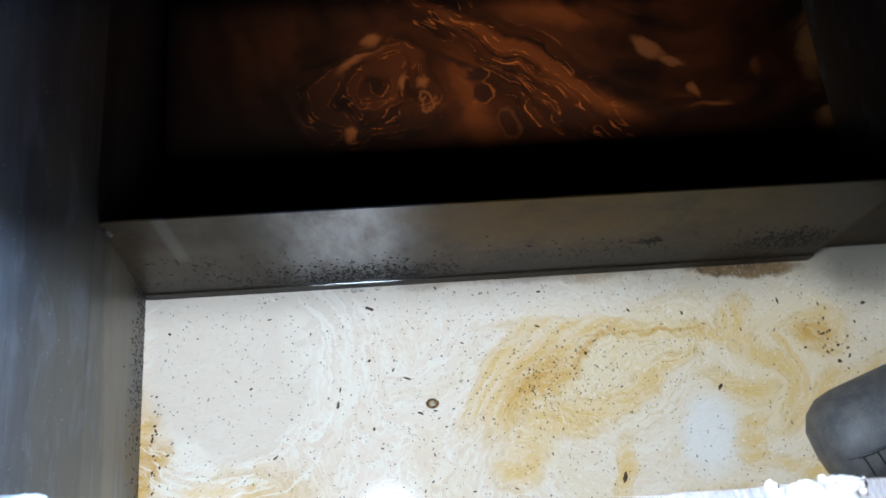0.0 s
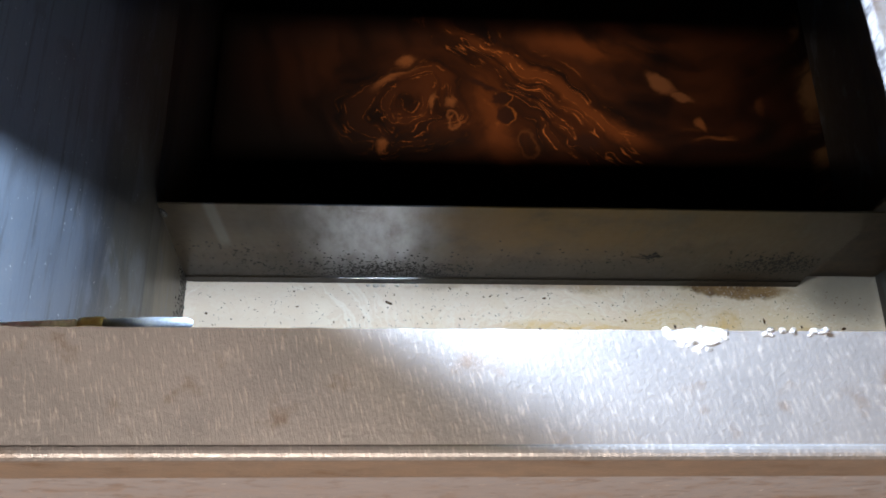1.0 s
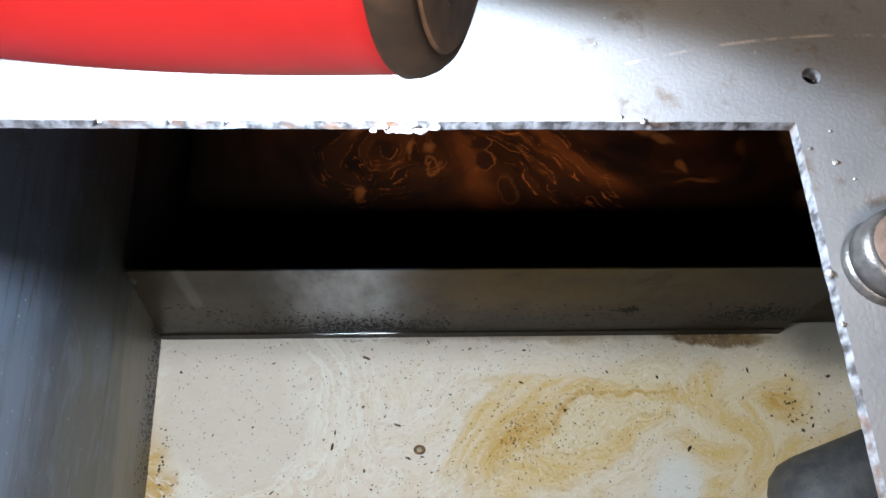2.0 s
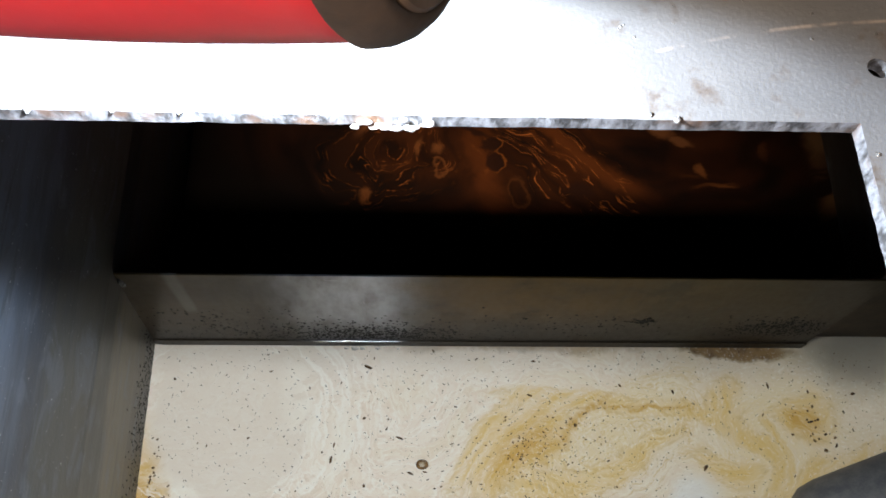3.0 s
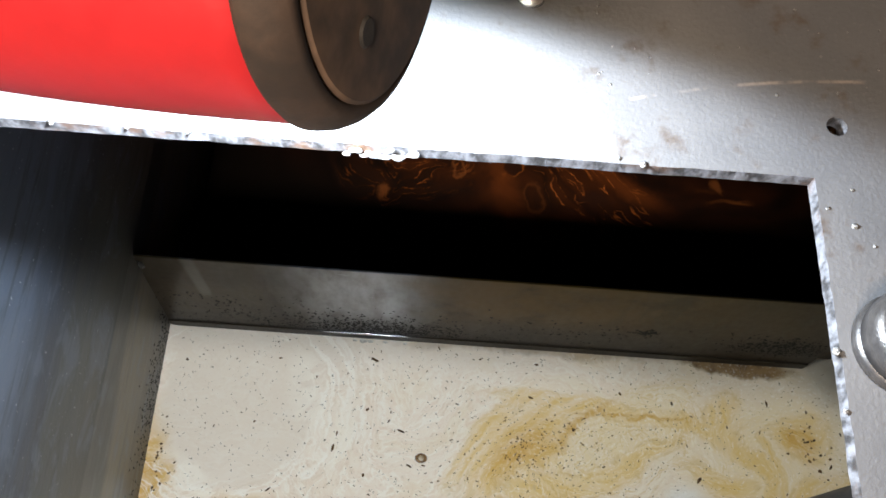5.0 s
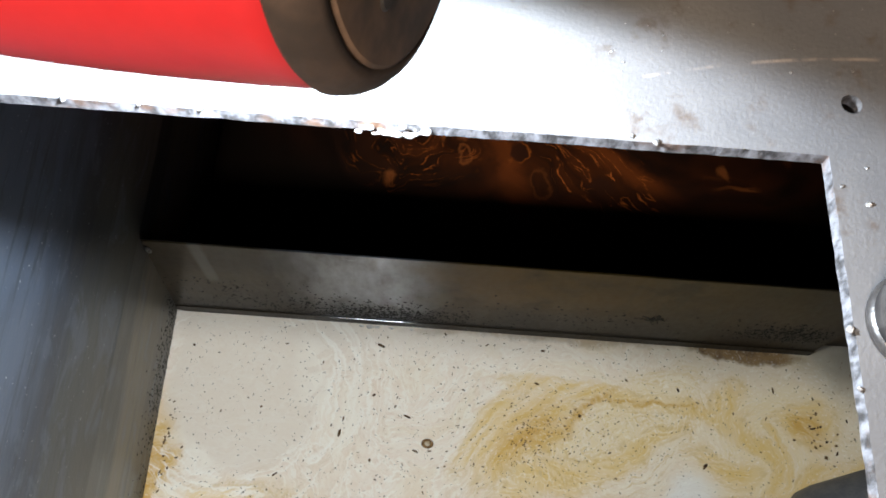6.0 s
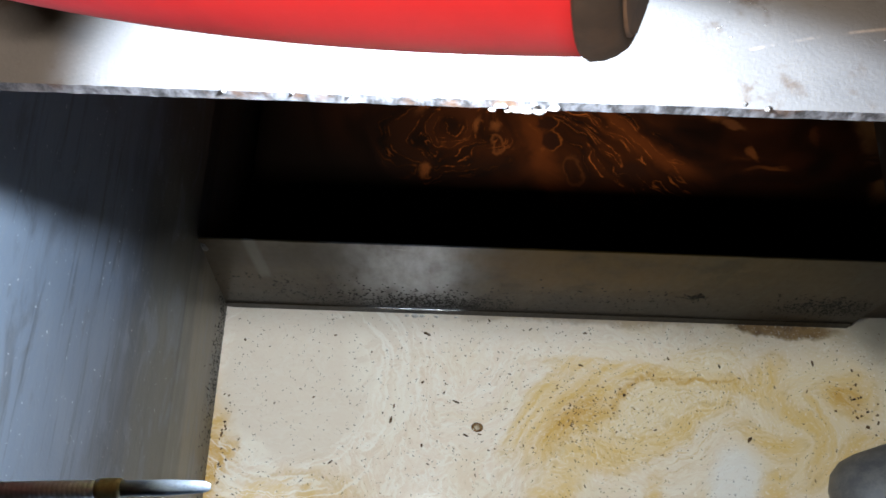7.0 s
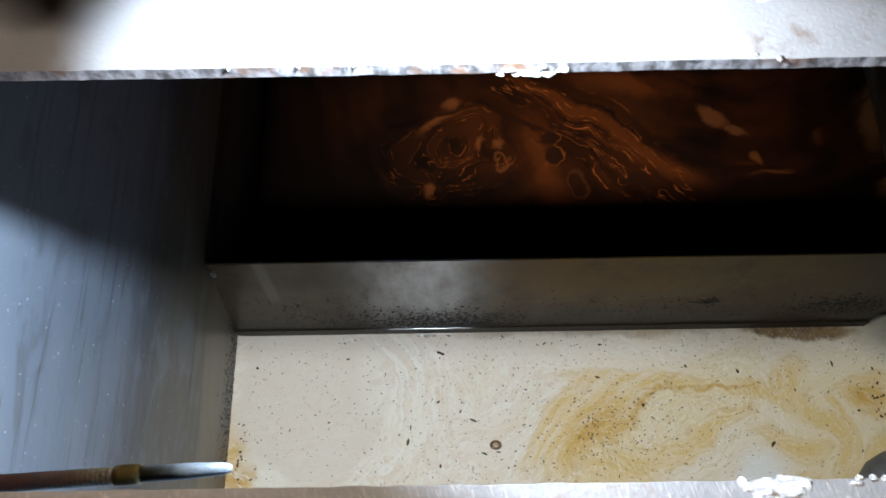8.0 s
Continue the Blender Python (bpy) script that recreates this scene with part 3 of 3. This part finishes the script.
def west_wall():
    """A folded sheet with its back plane upright."""
    heights = [-0.32, 0.0, WALL_KNEE - 0.01, WALL_KNEE, WALL_KNEE + 0.01, 0.526]
    bm = bmesh.new()
    ends = []
    for y in (-0.22, 0.46):
        front = [bm.verts.new((west_at(z), y, z)) for z in heights]
        back = [bm.verts.new((-0.05, y, z)) for z in heights]
        ends.append((front, back))
    (f0, b0), (f1, b1) = ends
    for i in range(len(heights) - 1):
        bm.faces.new((f0[i], f1[i], f1[i + 1], f0[i + 1]))
        bm.faces.new((b0[i], b0[i + 1], b1[i + 1], b1[i]))
        bm.faces.new((f0[i], f0[i + 1], b0[i + 1], b0[i]))
        bm.faces.new((f1[i], b1[i], b1[i + 1], f1[i + 1]))
    bm.faces.new((f0[0], b0[0], b1[0], f1[0]))
    bm.faces.new((f0[-1], f1[-1], b1[-1], b0[-1]))
    bmesh.ops.recalc_face_normals(bm, faces=bm.faces[:])
    return bm


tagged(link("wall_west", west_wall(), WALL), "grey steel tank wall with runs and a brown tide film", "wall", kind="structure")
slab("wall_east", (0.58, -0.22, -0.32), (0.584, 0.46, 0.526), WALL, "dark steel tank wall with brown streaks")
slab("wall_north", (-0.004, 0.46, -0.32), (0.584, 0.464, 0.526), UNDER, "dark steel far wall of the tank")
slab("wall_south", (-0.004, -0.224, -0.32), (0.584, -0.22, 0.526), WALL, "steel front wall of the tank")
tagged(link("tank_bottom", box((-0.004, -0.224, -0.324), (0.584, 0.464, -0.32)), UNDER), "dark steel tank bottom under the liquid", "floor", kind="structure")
tagged(link("ground", box((-4, -4, -0.36), (4, 4, -0.324)), FLOOR), "brown workshop floor around the tank", "floor", kind="structure")
tagged(link("ceiling", box((-3.1, -3.1, 2.6), (3.1, 2.6, 2.7)), HALL), "plain painted workshop ceiling", "ceiling", kind="structure")
slab("wall_hall_north", (-3, 2.5, -0.324), (3, 2.6, 2.6), HALL, "plain painted workshop wall")
slab("wall_hall_south", (-3, -3.1, -0.324), (3, -3.0, 2.6), HALL, "plain painted workshop wall")
slab("wall_hall_west", (-3.1, -3.1, -0.324), (-3.0, 2.6, 2.6), HALL, "plain painted workshop wall")
slab("wall_hall_east", (3.0, -3.1, -0.324), (3.1, 2.6, 2.6), HALL, "plain painted workshop wall")


def liquid(name, lo, hi, z, material, label):
    def steps(a, b, near_a):
        fine = [0.0003 * i for i in range(14)] + [0.0042 + 0.0012 * i for i in range(1, 6)]
        n = 60
        mid = [a + 0.011 + (b - a - 0.022) * i / n for i in range(n + 1)]
        return ([a + f for f in fine] if near_a else [a]) + mid + [b - f for f in reversed(fine)]

    bm = bmesh.new()
    xs, ys = steps(lo[0], hi[0], True), steps(lo[1], hi[1], False)
    rows = []
    for y in ys:
        row = []
        for x in xs:
            wave = 0.0006 * noise.noise(Vector((x * 90, y * 90, 0)))
            edge = min(x - lo[0], hi[0] - x, hi[1] - y) + wave
            row.append(bm.verts.new((x, y, z + 0.0028 * math.exp(-max(edge, 0) / 0.0042))))
        rows.append(row)
    for p, q in zip(rows, rows[1:]):
        for i in range(len(xs) - 1):
            bm.faces.new((p[i], p[i + 1], q[i + 1], q[i]))
    ob = link(name, bm, material, smooth=True)
    return tagged(ob, label, "liquid", kind="structure")


liquid("water_coolant", (0.0, -0.22), (0.58, 0.008), 0.0, MILK, "milky cream coolant with ochre oil swirls and floating flecks")
liquid("water_oil", (0.0, 0.004), (0.58, 0.46), -0.036, SCUM, "dark liquid with marbled orange brown oil scum")


def cover_mesh():
    """The cover as one plate with a rough cut opening, a drilled hole and a rolled front edge."""
    bm = bmesh.new()

    def loop(points):
        vs = [bm.verts.new((x, y, COVER_Z)) for x, y in points]
        return [bm.edges.new((a, b)) for a, b in zip(vs, vs[1:] + vs[:1])]

    def rough(a, b, count, seed, amount=0.0002):
        out = []
        for i in range(count):
            f = i / count
            p = Vector(a).lerp(Vector(b), f)
            k = amount * (noise.noise(Vector((i * 0.35, seed, 0))) + 0.5 * noise.noise(Vector((i * 1.3, seed, 5))))
            n = Vector((b[1] - a[1], a[0] - b[0])).normalized()
            out.append(tuple(p + n * k))
        return out

    edges = loop([(-0.35, FRONT), (0.75, FRONT), (0.75, 0.50), (-0.35, 0.50)])
    corners = [(LEFT_RIM, NEAR_RIM), (RIGHT_RIM + 0.0029, NEAR_RIM), (RIGHT_RIM, FAR_RIM), (LEFT_RIM, FAR_RIM)]
    ring = []
    for i, count in enumerate((150, 60, 170, 40)):
        ring += rough(corners[i], corners[(i + 1) % 4], count, i * 7.3)
    edges += loop(ring)
    edges += loop([(0.2835 + 0.0022 * math.cos(a), -0.1035 + 0.0022 * math.sin(a)) for a in (2 * math.pi * i / 24 for i in range(24))])
    bmesh.ops.triangle_fill(bm, use_beauty=True, edges=edges)
    for f in bm.faces:
        if f.normal.z < 0:
            f.normal_flip()
    top = bm.faces[:]
    made = bmesh.ops.extrude_face_region(bm, geom=top)
    low = [g for g in made["geom"] if isinstance(g, bmesh.types.BMVert)]
    for v in low:
        v.co.z -= 0.0035
    bmesh.ops.reverse_faces(bm, faces=[g for g in made["geom"] if isinstance(g, bmesh.types.BMFace)])
    bmesh.ops.recalc_face_normals(bm, faces=bm.faces[:])
    for f in bm.faces:
        n = f.normal
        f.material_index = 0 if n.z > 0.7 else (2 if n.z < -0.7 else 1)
    return bm


cover = thing("tank_cover", (0.15, -0.2, COVER_Z - 0.0035), "grey steel tank cover with a rough cut rectangular opening", "cover")


def onto(ob, parent):
    ob.parent = parent
    ob.matrix_parent_inverse = parent.matrix_world.inverted()
    return ob


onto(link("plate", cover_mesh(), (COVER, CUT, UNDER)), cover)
bm = box((-0.35, FRONT - 0.0022, COVER_Z - 0.022), (0.75, FRONT + 0.0008, COVER_Z + 0.0006), 0.0012, 3)
onto(link("front_lip", bm, COVER, smooth=False), cover)


def bead(name, place, size, seed, squash=(1, 1, 0.6), material=SPATTER):
    return onto(link(name, lump(place, size, seed, squash), material, smooth=True), cover)


for i in range(13):
    bead("spatter_far", (0.1835 + 0.00112 * i, FAR_RIM - random.uniform(0.0, 0.0007), COVER_Z - random.uniform(0.0006, 0.0040)), random.uniform(0.0004, 0.0010), i, (1.4, 0.7, 0.8), BRIGHT)
for x, y, size in ((0.2262, 0.0012, 0.0040), (0.2292, 0.0016, 0.0036), (0.2315, 0.0006, 0.0026)):
    bead("spatter_near", (x, NEAR_RIM - y, COVER_Z), size, x * 700, (1.0, 0.45, 0.05))
for i in range(60):
    f = random.uniform(-1, 1)
    bead("spatter_near", (0.2276 + 0.0062 * f, NEAR_RIM - random.uniform(-0.0004, 0.0048) * (1 - 0.75 * abs(f)), COVER_Z), random.uniform(0.0002, 0.0006), i + 20, (1.5, 1.2, 0.14))
for i in range(8):
    bead("spatter_near", (random.uniform(0.241, 0.252), NEAR_RIM - random.uniform(-0.0003, 0.0010), COVER_Z), random.uniform(0.0003, 0.0007), i + 70, (1.4, 1.0, 0.35))
for x, y, s in ((0.2845, -0.126, 0.0009), (0.2795, -0.1225, 0.0006), (0.288, -0.130, 0.0005), (0.253, NEAR_RIM, 0.0011), (0.2465, NEAR_RIM, 0.0008),
                (0.125, FAR_RIM, 0.0009), (0.152, FAR_RIM, 0.0008), (0.14, FAR_RIM, 0.0006), (0.278, -0.152, 0.0012), (0.2785, -0.163, 0.0008),
                (0.285, -0.118, 0.0005), (0.243, FAR_RIM, 0.001), (0.238, FAR_RIM + 0.001, 0.0008)):
    bead("weld_bead", (x, y, COVER_Z), 0.75 * s, x * 900, (1, 1, 0.7))
for i in range(40):
    x, y = random.uniform(0.23, 0.33), random.uniform(-0.10, -0.07)
    bead("weld_bead", (x, y, COVER_Z), random.uniform(0.0001, 0.00035), i, (1, 1, 0.7))


def round_bolt(place):
    x, y, z = place
    ob = thing("round_bolt", place, "worn round steel bolt head on the tank cover", "bolt")
    collar = lathe([(0.0002, 0), (0.0098, 0), (0.0100, 0.0012), (0.0098, 0.0022), (0.0088, 0.0030), (0.0002, 0.0031)], 40)
    head = lathe([(0.0002, 0.0028), (0.0094, 0.0028), (0.0096, 0.0060), (0.0093, 0.0082), (0.0086, 0.0094), (0.0078, 0.0098), (0.0076, 0.0098)], 48)
    top = lathe([(0.0076, 0.0095), (0.0076, 0.0099), (0.0002, 0.0100)], 48)
    part("collar", collar, BOLT, ob, smooth=True)
    part("head", head, BOLT, ob, smooth=True)
    part("top", top, BOLTTOP, ob, "worn brown flat top")
    return ob


round_bolt((0.2908, -0.1500, COVER_Z))
rivet = thing("rivet", (0.2195, -0.0765, COVER_Z), "small shiny steel rivet on the tank cover", "rivet")
part("head", lathe([(0.0002, 0), (0.0032, 0), (0.0030, 0.0008), (0.0020, 0.0014), (0.0002, 0.0016)], 24), SILVER, rivet, smooth=True)


# ---- the baffle ----
baffle = thing("baffle", (0.25, 0.0, -0.30), "brownish steel weir plate with dark specks between two tank chambers", "baffle")
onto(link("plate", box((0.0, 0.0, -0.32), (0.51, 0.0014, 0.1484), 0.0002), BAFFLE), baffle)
onto(link("foot_strip", box((0.0, -0.0010, -0.05), (0.51, 0.0, 0.0125), 0.0009, 4), BAFFLE), baffle)
onto(link("side_plate", box((0.51, 0.008, -0.32), (0.58, 0.011, 0.15), 0.0006), DIM_BROWN), baffle)
onto(link("weld", lump((0.0125, -0.0005, 0.134), 0.004, 3, (0.5, 0.4, 1.6)), SPATTER, smooth=True), baffle)


# silver rod added for the bright glint along the foot strip's top
edge = lathe([(0.0001, 0.0), (0.0007, 0.003), (0.0009, 0.02), (0.0009, 0.05), (0.0006, 0.066), (0.0001, 0.07)], 12, axis((0.122, -0.0008, 0.0122), (0.2, -0.0008, 0.0122)))
onto(link("glint_rod", edge, SILVER, baffle, "thin silver rod standing in for the glint along the foot strip", smooth=True), baffle)
# glossy lumps added at the waterline to catch the lamp as glints
GLINT_LUMP = plain("glint_lump", (0.50, 0.46, 0.40), (0.62, 0.57, 0.50), 300, 0.04)
for i, (x, size) in enumerate(((0.148, 0.0013), (0.1545, 0.0021), (0.1605, 0.0016), (0.172, 0.0014), (0.188, 0.0011))):
    glint_bit = link("droplet", lump((x, -0.0034, 0.0018), size, i + 3, (1.5, 0.8, 0.7)), GLINT_LUMP, smooth=True)
    tagged(glint_bit, "small glossy lump added to catch a glint at the foot of the weir plate", "droplet", group="droplets along the plate")


def specks(name, spots, material, label, category, parent=None):
    """Many small flat grains, each at its place with its normal, in one mesh."""
    verts, faces = [], []
    for place, u, v, a, b, turn in spots:
        c, s = math.cos(turn), math.sin(turn)
        u2, v2 = u * c + v * s, v * c - u * s
        n = u.cross(v) * min(a, b) * 0.5
        k = len(verts)
        ring = [place + u2 * a * math.cos(w) * random.uniform(0.7, 1.1) + v2 * b * math.sin(w) * random.uniform(0.7, 1.1) for w in (i * math.pi / 3 for i in range(6))]
        verts += [tuple(p) for p in ring] + [tuple(place + n)]
        faces += [(k + i, k + (i + 1) % 6, k + 6) for i in range(6)]
    mesh = bpy.data.meshes.new(name)
    mesh.from_pydata(verts, [], faces)
    mesh.materials.append(material)
    ob = new(name, mesh)
    return tagged(ob, label, category, kind="stuff")


X, Y, Z = Vector((1, 0, 0)), Vector((0, 1, 0)), Vector((0, 0, 1))
spots = []
for i in range(2800):
    x, y = random.uniform(0.004, 0.575), random.uniform(-0.215, -0.004)
    a = random.uniform(0.0002, 0.0005) * (1.8 if random.random() < 0.08 else 1)
    spots.append((Vector((x, y, 0.0002)), X, Y, a * random.uniform(1.0, 2.6), a * 0.8, random.uniform(0, math.pi)))
for i in range(200):
    x, y = random.gauss(0.30, 0.030), random.gauss(-0.078, 0.018)
    a = random.uniform(0.0003, 0.0008)
    spots.append((Vector((x, y, 0.0002)), X, Y, a * random.uniform(1.0, 2.0), a * 0.8, random.uniform(0, math.pi)))
for i in range(26):
    x, y = random.gauss(0.508, 0.009), random.gauss(-0.066, 0.011)
    a = random.uniform(0.0005, 0.0012)
    spots.append((Vector((x, y, 0.0002)), X, Y, a * random.uniform(1.0, 2.0), a, random.uniform(0, math.pi)))
for i in range(120):
    x, y = abs(random.gauss(0.0, 0.006)), random.uniform(-0.21, -0.07)
    a = random.uniform(0.0004, 0.001)
    spots.append((Vector((x, y, 0.0004)), X, Y, a * random.uniform(1.0, 2.0), a, random.uniform(0, math.pi)))
specks("floating_flecks", spots, FLECK, "dark brown swarf flecks floating on the coolant", "flecks")

spots = []


def grain(x, z, a):
    if 0.003 < x < 0.506 and 0.0115 < z < 0.13:
        spots.append((Vector((x, -0.0001, z)), X, Z, a * random.uniform(1.0, 2.0), 1.3 * a, random.uniform(0, 3)))


for i in range(1100):
    grain(random.gauss(0.165, 0.038), 0.016 + abs(random.gauss(0.010, 0.015)), random.uniform(0.0003, 0.0010))
for i in range(130):
    grain(random.uniform(0.004, 0.12), random.uniform(0.012, 0.085), random.uniform(0.0003, 0.0009))
for cx, cz, sx, sz, count in ((0.367, 0.063, 0.005, 0.0035, 110), (0.475, 0.05, 0.020, 0.011, 650), (0.30, 0.05, 0.05, 0.015, 120), (0.055, 0.05, 0.007, 0.015, 50)):
    for i in range(count):
        grain(random.gauss(cx, sx), random.gauss(cz, sz), random.uniform(0.0003, 0.0010))
specks("soot_specks", spots, SOOT, "black soot specks stuck to the steel weir plate", "specks")

spots = []
for i in range(380):
    y, z = -abs(random.gauss(0.0, 0.09)), abs(random.gauss(0.006, 0.022)) + 0.003
    if y > -0.2:
        a = random.uniform(0.0004, 0.0011)
        spots.append((Vector((west_at(z) + 0.0001, y, z)), Y, Z, a * random.uniform(1, 1.6), a, random.uniform(0, 3)))
specks("wall_specks", spots, SOOT, "black specks on the steel tank wall above the liquid", "specks")


# larger bits that float on the coolant
def flake(place, a, b, turn, material=FLECK, label="dark brown swarf flake floating on the coolant"):
    x, y = place
    m = Matrix.Translation((x, y, 0.0006)) @ Matrix.Rotation(radians(turn), 4, "Z")
    bm = lump((0, 0, 0), 1.0, x * 50, (0.75 * a, 0.72 * b, 0.0005))
    bm.transform(m)
    return tagged(link("swarf_flake", bm, material, smooth=True), label, "flake", group="flakes on the coolant")


for x, y, a, b, turn in ((0.141, -0.078, 0.0009, 0.003, -10), (0.139, -0.089, 0.0014, 0.0042, -12), (0.190, -0.073, 0.0042, 0.0011, -20), (0.198, -0.099, 0.0034, 0.001, -25),
                         (0.077, -0.073, 0.0014, 0.001, 30), (0.163, -0.058, 0.0019, 0.0013, 40), (0.421, -0.095, 0.0016, 0.0036, -35), (0.340, -0.155, 0.002, 0.0055, -20),
                         (0.516, -0.082, 0.0022, 0.0019, 0), (0.492, -0.070, 0.0016, 0.0012, 0), (0.361, -0.032, 0.0022, 0.0011, -50), (0.402, -0.037, 0.0012, 0.0024, 20),
                         (0.290, -0.040, 0.0030, 0.0011, -20), (0.164, -0.108, 0.0012, 0.002, 0), (0.094, -0.123, 0.0032, 0.0009, 35), (0.209, -0.098, 0.0022, 0.0009, -10),
                         (0.294, -0.013, 0.0022, 0.0012, 0), (0.478, -0.032, 0.0010, 0.0036, 10), (0.018, -0.028, 0.0018, 0.0011, -40), (0.545, -0.038, 0.0026, 0.0016, 15),
                         (0.165, -0.018, 0.0045, 0.0016, -25), (0.324, -0.063, 0.0018, 0.0018, 0)):
    flake((x, y), a, b, turn)

bubble = thing("coolant_bubble", (0.207, -0.0925, 0), "small brown oily bubble ring on the coolant", "bubble")
ring = bmesh.new()
for i in range(24):
    for j in range(8):
        a, b = 2 * math.pi * i / 24, 2 * math.pi * j / 8
        r = 0.0028 + 0.0010 * math.cos(b)
        ring.verts.new((1.25 * r * math.cos(a), r * math.sin(a), 0.0004 + 0.0012 * math.sin(b)))
ring.verts.ensure_lookup_table()
for i in range(24):
    for j in range(8):
        ring.faces.new([ring.verts[8 * p + q] for p, q in ((i, j), ((i + 1) % 24, j), ((i + 1) % 24, (j + 1) % 8), (i, (j + 1) % 8))])
part("ring", ring, plain("bubble_rim", (0.07, 0.03, 0.008), (0.26, 0.14, 0.05), 250, 0.2), bubble, smooth=True)
part("film", lathe([(0.0002, 0.0016), (0.0015, 0.0014), (0.0032, 0.0004)], 20), plain("bubble_film", (0.30, 0.20, 0.10), (0.55, 0.45, 0.32), 300, 0.1), bubble, smooth=True)


# ---- the suction pipe ----
PIPE_A, PIPE_B = (0.502, -0.142, 0.016), (0.60, -0.108, 0.05)
pipe = thing("suction_pipe", PIPE_A, "dark grey pipe with a raised seam lying in the coolant", "pipe")
pm = axis((0, 0, 0), Vector(PIPE_B) - Vector(PIPE_A))
part("tube", lathe([(0.0002, -0.026), (0.018, -0.024), (0.028, -0.018), (0.0345, -0.008), (0.0365, 0.004), (0.0365, 0.0825)], 48, pm), PIPE, pipe, smooth=True)


way = (Vector(PIPE_B) - Vector(PIPE_A)).normalized()
front = Vector((-0.36, -0.17, 0.62))
front = (front - way * front.dot(way)).normalized()
side = way.cross(front)


def on_tube(along, angle, lift=0.0):
    """A place on the tube's skin, at a distance along it and an angle from its upper front."""
    rad = 0.0365 + lift
    if along < 0.004:
        rad *= math.sqrt(max(0.02, 1 - ((0.004 - along) / 0.0305) ** 2))
    return way * along + front * rad * math.cos(angle) + side * rad * math.sin(angle)


def ridge(points, width):
    """A low bead along points on the tube."""
    bm = bmesh.new()
    rings = []
    for i, p in enumerate(points):
        t = (points[min(i + 1, len(points) - 1)] - points[max(i - 1, 0)]).normalized()
        c = (p - way * p.dot(way)).normalized()
        b = t.cross(c).normalized()
        rings.append([bm.verts.new(p + c * width * math.cos(a) + b * width * math.sin(a)) for a in (2 * math.pi * k / 6 for k in range(6))])
    for p, q in zip(rings, rings[1:]):
        for k in range(6):
            bm.faces.new((p[k], p[(k + 1) % 6], q[(k + 1) % 6], q[k]))
    return bm


part("seam", ridge([on_tube(-0.022 + 0.004 * i, 0.25) for i in range(26)], 0.0012), SEAM, pipe, smooth=True)
for i in range(9):
    part("rib", ridge([on_tube(-0.014 + 0.0095 * i + 0.003 * math.sin(2.0 * a), 0.27 + a) for a in (0.12 * k for k in range(11))], 0.0008), SEAM, pipe, smooth=True)


# ---- the level probe under the near rim ----
probe = thing("level_probe", (0.0, -0.2035, 0.512), "thin ribbed metal probe with brass ring and pale tip", "probe")
qm = axis((0, 0, 0), (0.128, 0.0065, -0.001))
ribs = []
for i in range(105):
    z = i * 0.001
    ribs += [(0.00165, z), (0.0018, z + 0.0003), (0.0018, z + 0.0006), (0.00165, z + 0.0009)]
part("ribbed_rod", lathe([(0.0002, 0)] + ribs + [(0.0002, 0.106)], 16, qm), ROD, probe, smooth=True)
part("ring", lathe([(0.0002, 0.1055), (0.0020, 0.1055), (0.0021, 0.1065), (0.0021, 0.1095), (0.0020, 0.1105), (0.0002, 0.1105)], 20, qm), BRASS, probe, smooth=True)
part("tip", lathe([(0.0002, 0.1105), (0.0016, 0.1105), (0.0016, 0.120), (0.0012, 0.1270), (0.0007, 0.1283), (0.0002, 0.1284)], 20, qm), TIP, probe, smooth=True)


# ---- the red work lamp ----
LAMP_END, LAMP_AXIS = Vector((0.1947, -0.1430, 0.6211)), Vector((0.9453, -0.2453, 0.2150))
lamp = thing("work_lamp", LAMP_END, "red cylindrical work lamp with a dark brown end cap", "lamp")
lm = axis((0, 0, 0), LAMP_AXIS)


def lamp_radius(s):
    return 0.0186 + 0.1234 * s - 1.1071 * s * s


part("body", lathe([(0.0002, -0.117)] + [(lamp_radius(0.117 - i * 0.0058), i * 0.0058 - 0.117) for i in range(20)] + [(0.0190, -0.0036), (0.0002, -0.0035)], 64, lm), RED, lamp, smooth=True)
part("head", lathe([(0.0002, -0.146), (0.0180, -0.146), (0.0240, -0.141), (0.0295, -0.131), (0.0320, -0.121), (0.0314, -0.117), (0.0260, -0.1135), (0.0160, -0.112), (0.0002, -0.112)], 64, lm), CAPDARK, lamp, "black round lamp head", smooth=True)
cap = part("end_cap", lathe([(0.0002, -0.0044), (0.0192, -0.0044), (0.0196, -0.0037), (0.0193, -0.0022), (0.0187, -0.0010), (0.0178, 0.0), (0.0168, 0.0004), (0.0165, 0.0), (0.0002, -0.0002)], 96, lm), CAPDARK, lamp, "dark brown rubber end cap", smooth=True)
part("face", lathe([(0.0164, -0.0004), (0.0164, 0.0003), (0.0160, 0.0006), (0.0002, 0.0007)], 64, lm), CAPFACE, cap, "worn brown cap face")
part("screw_hole", lathe([(0.0002, 0.0009), (0.0013, 0.0009), (0.0016, 0.0006), (0.0002, 0.0004)], 20, lm @ pose(-0.0085, -0.0045, 0)), SOOT, cap)
part("button", lathe([(0.0002, 0.0), (0.0026, 0.0), (0.0025, 0.0018), (0.0019, 0.0024), (0.0002, 0.0025)], 24, lm), SILVER, cap, smooth=True)
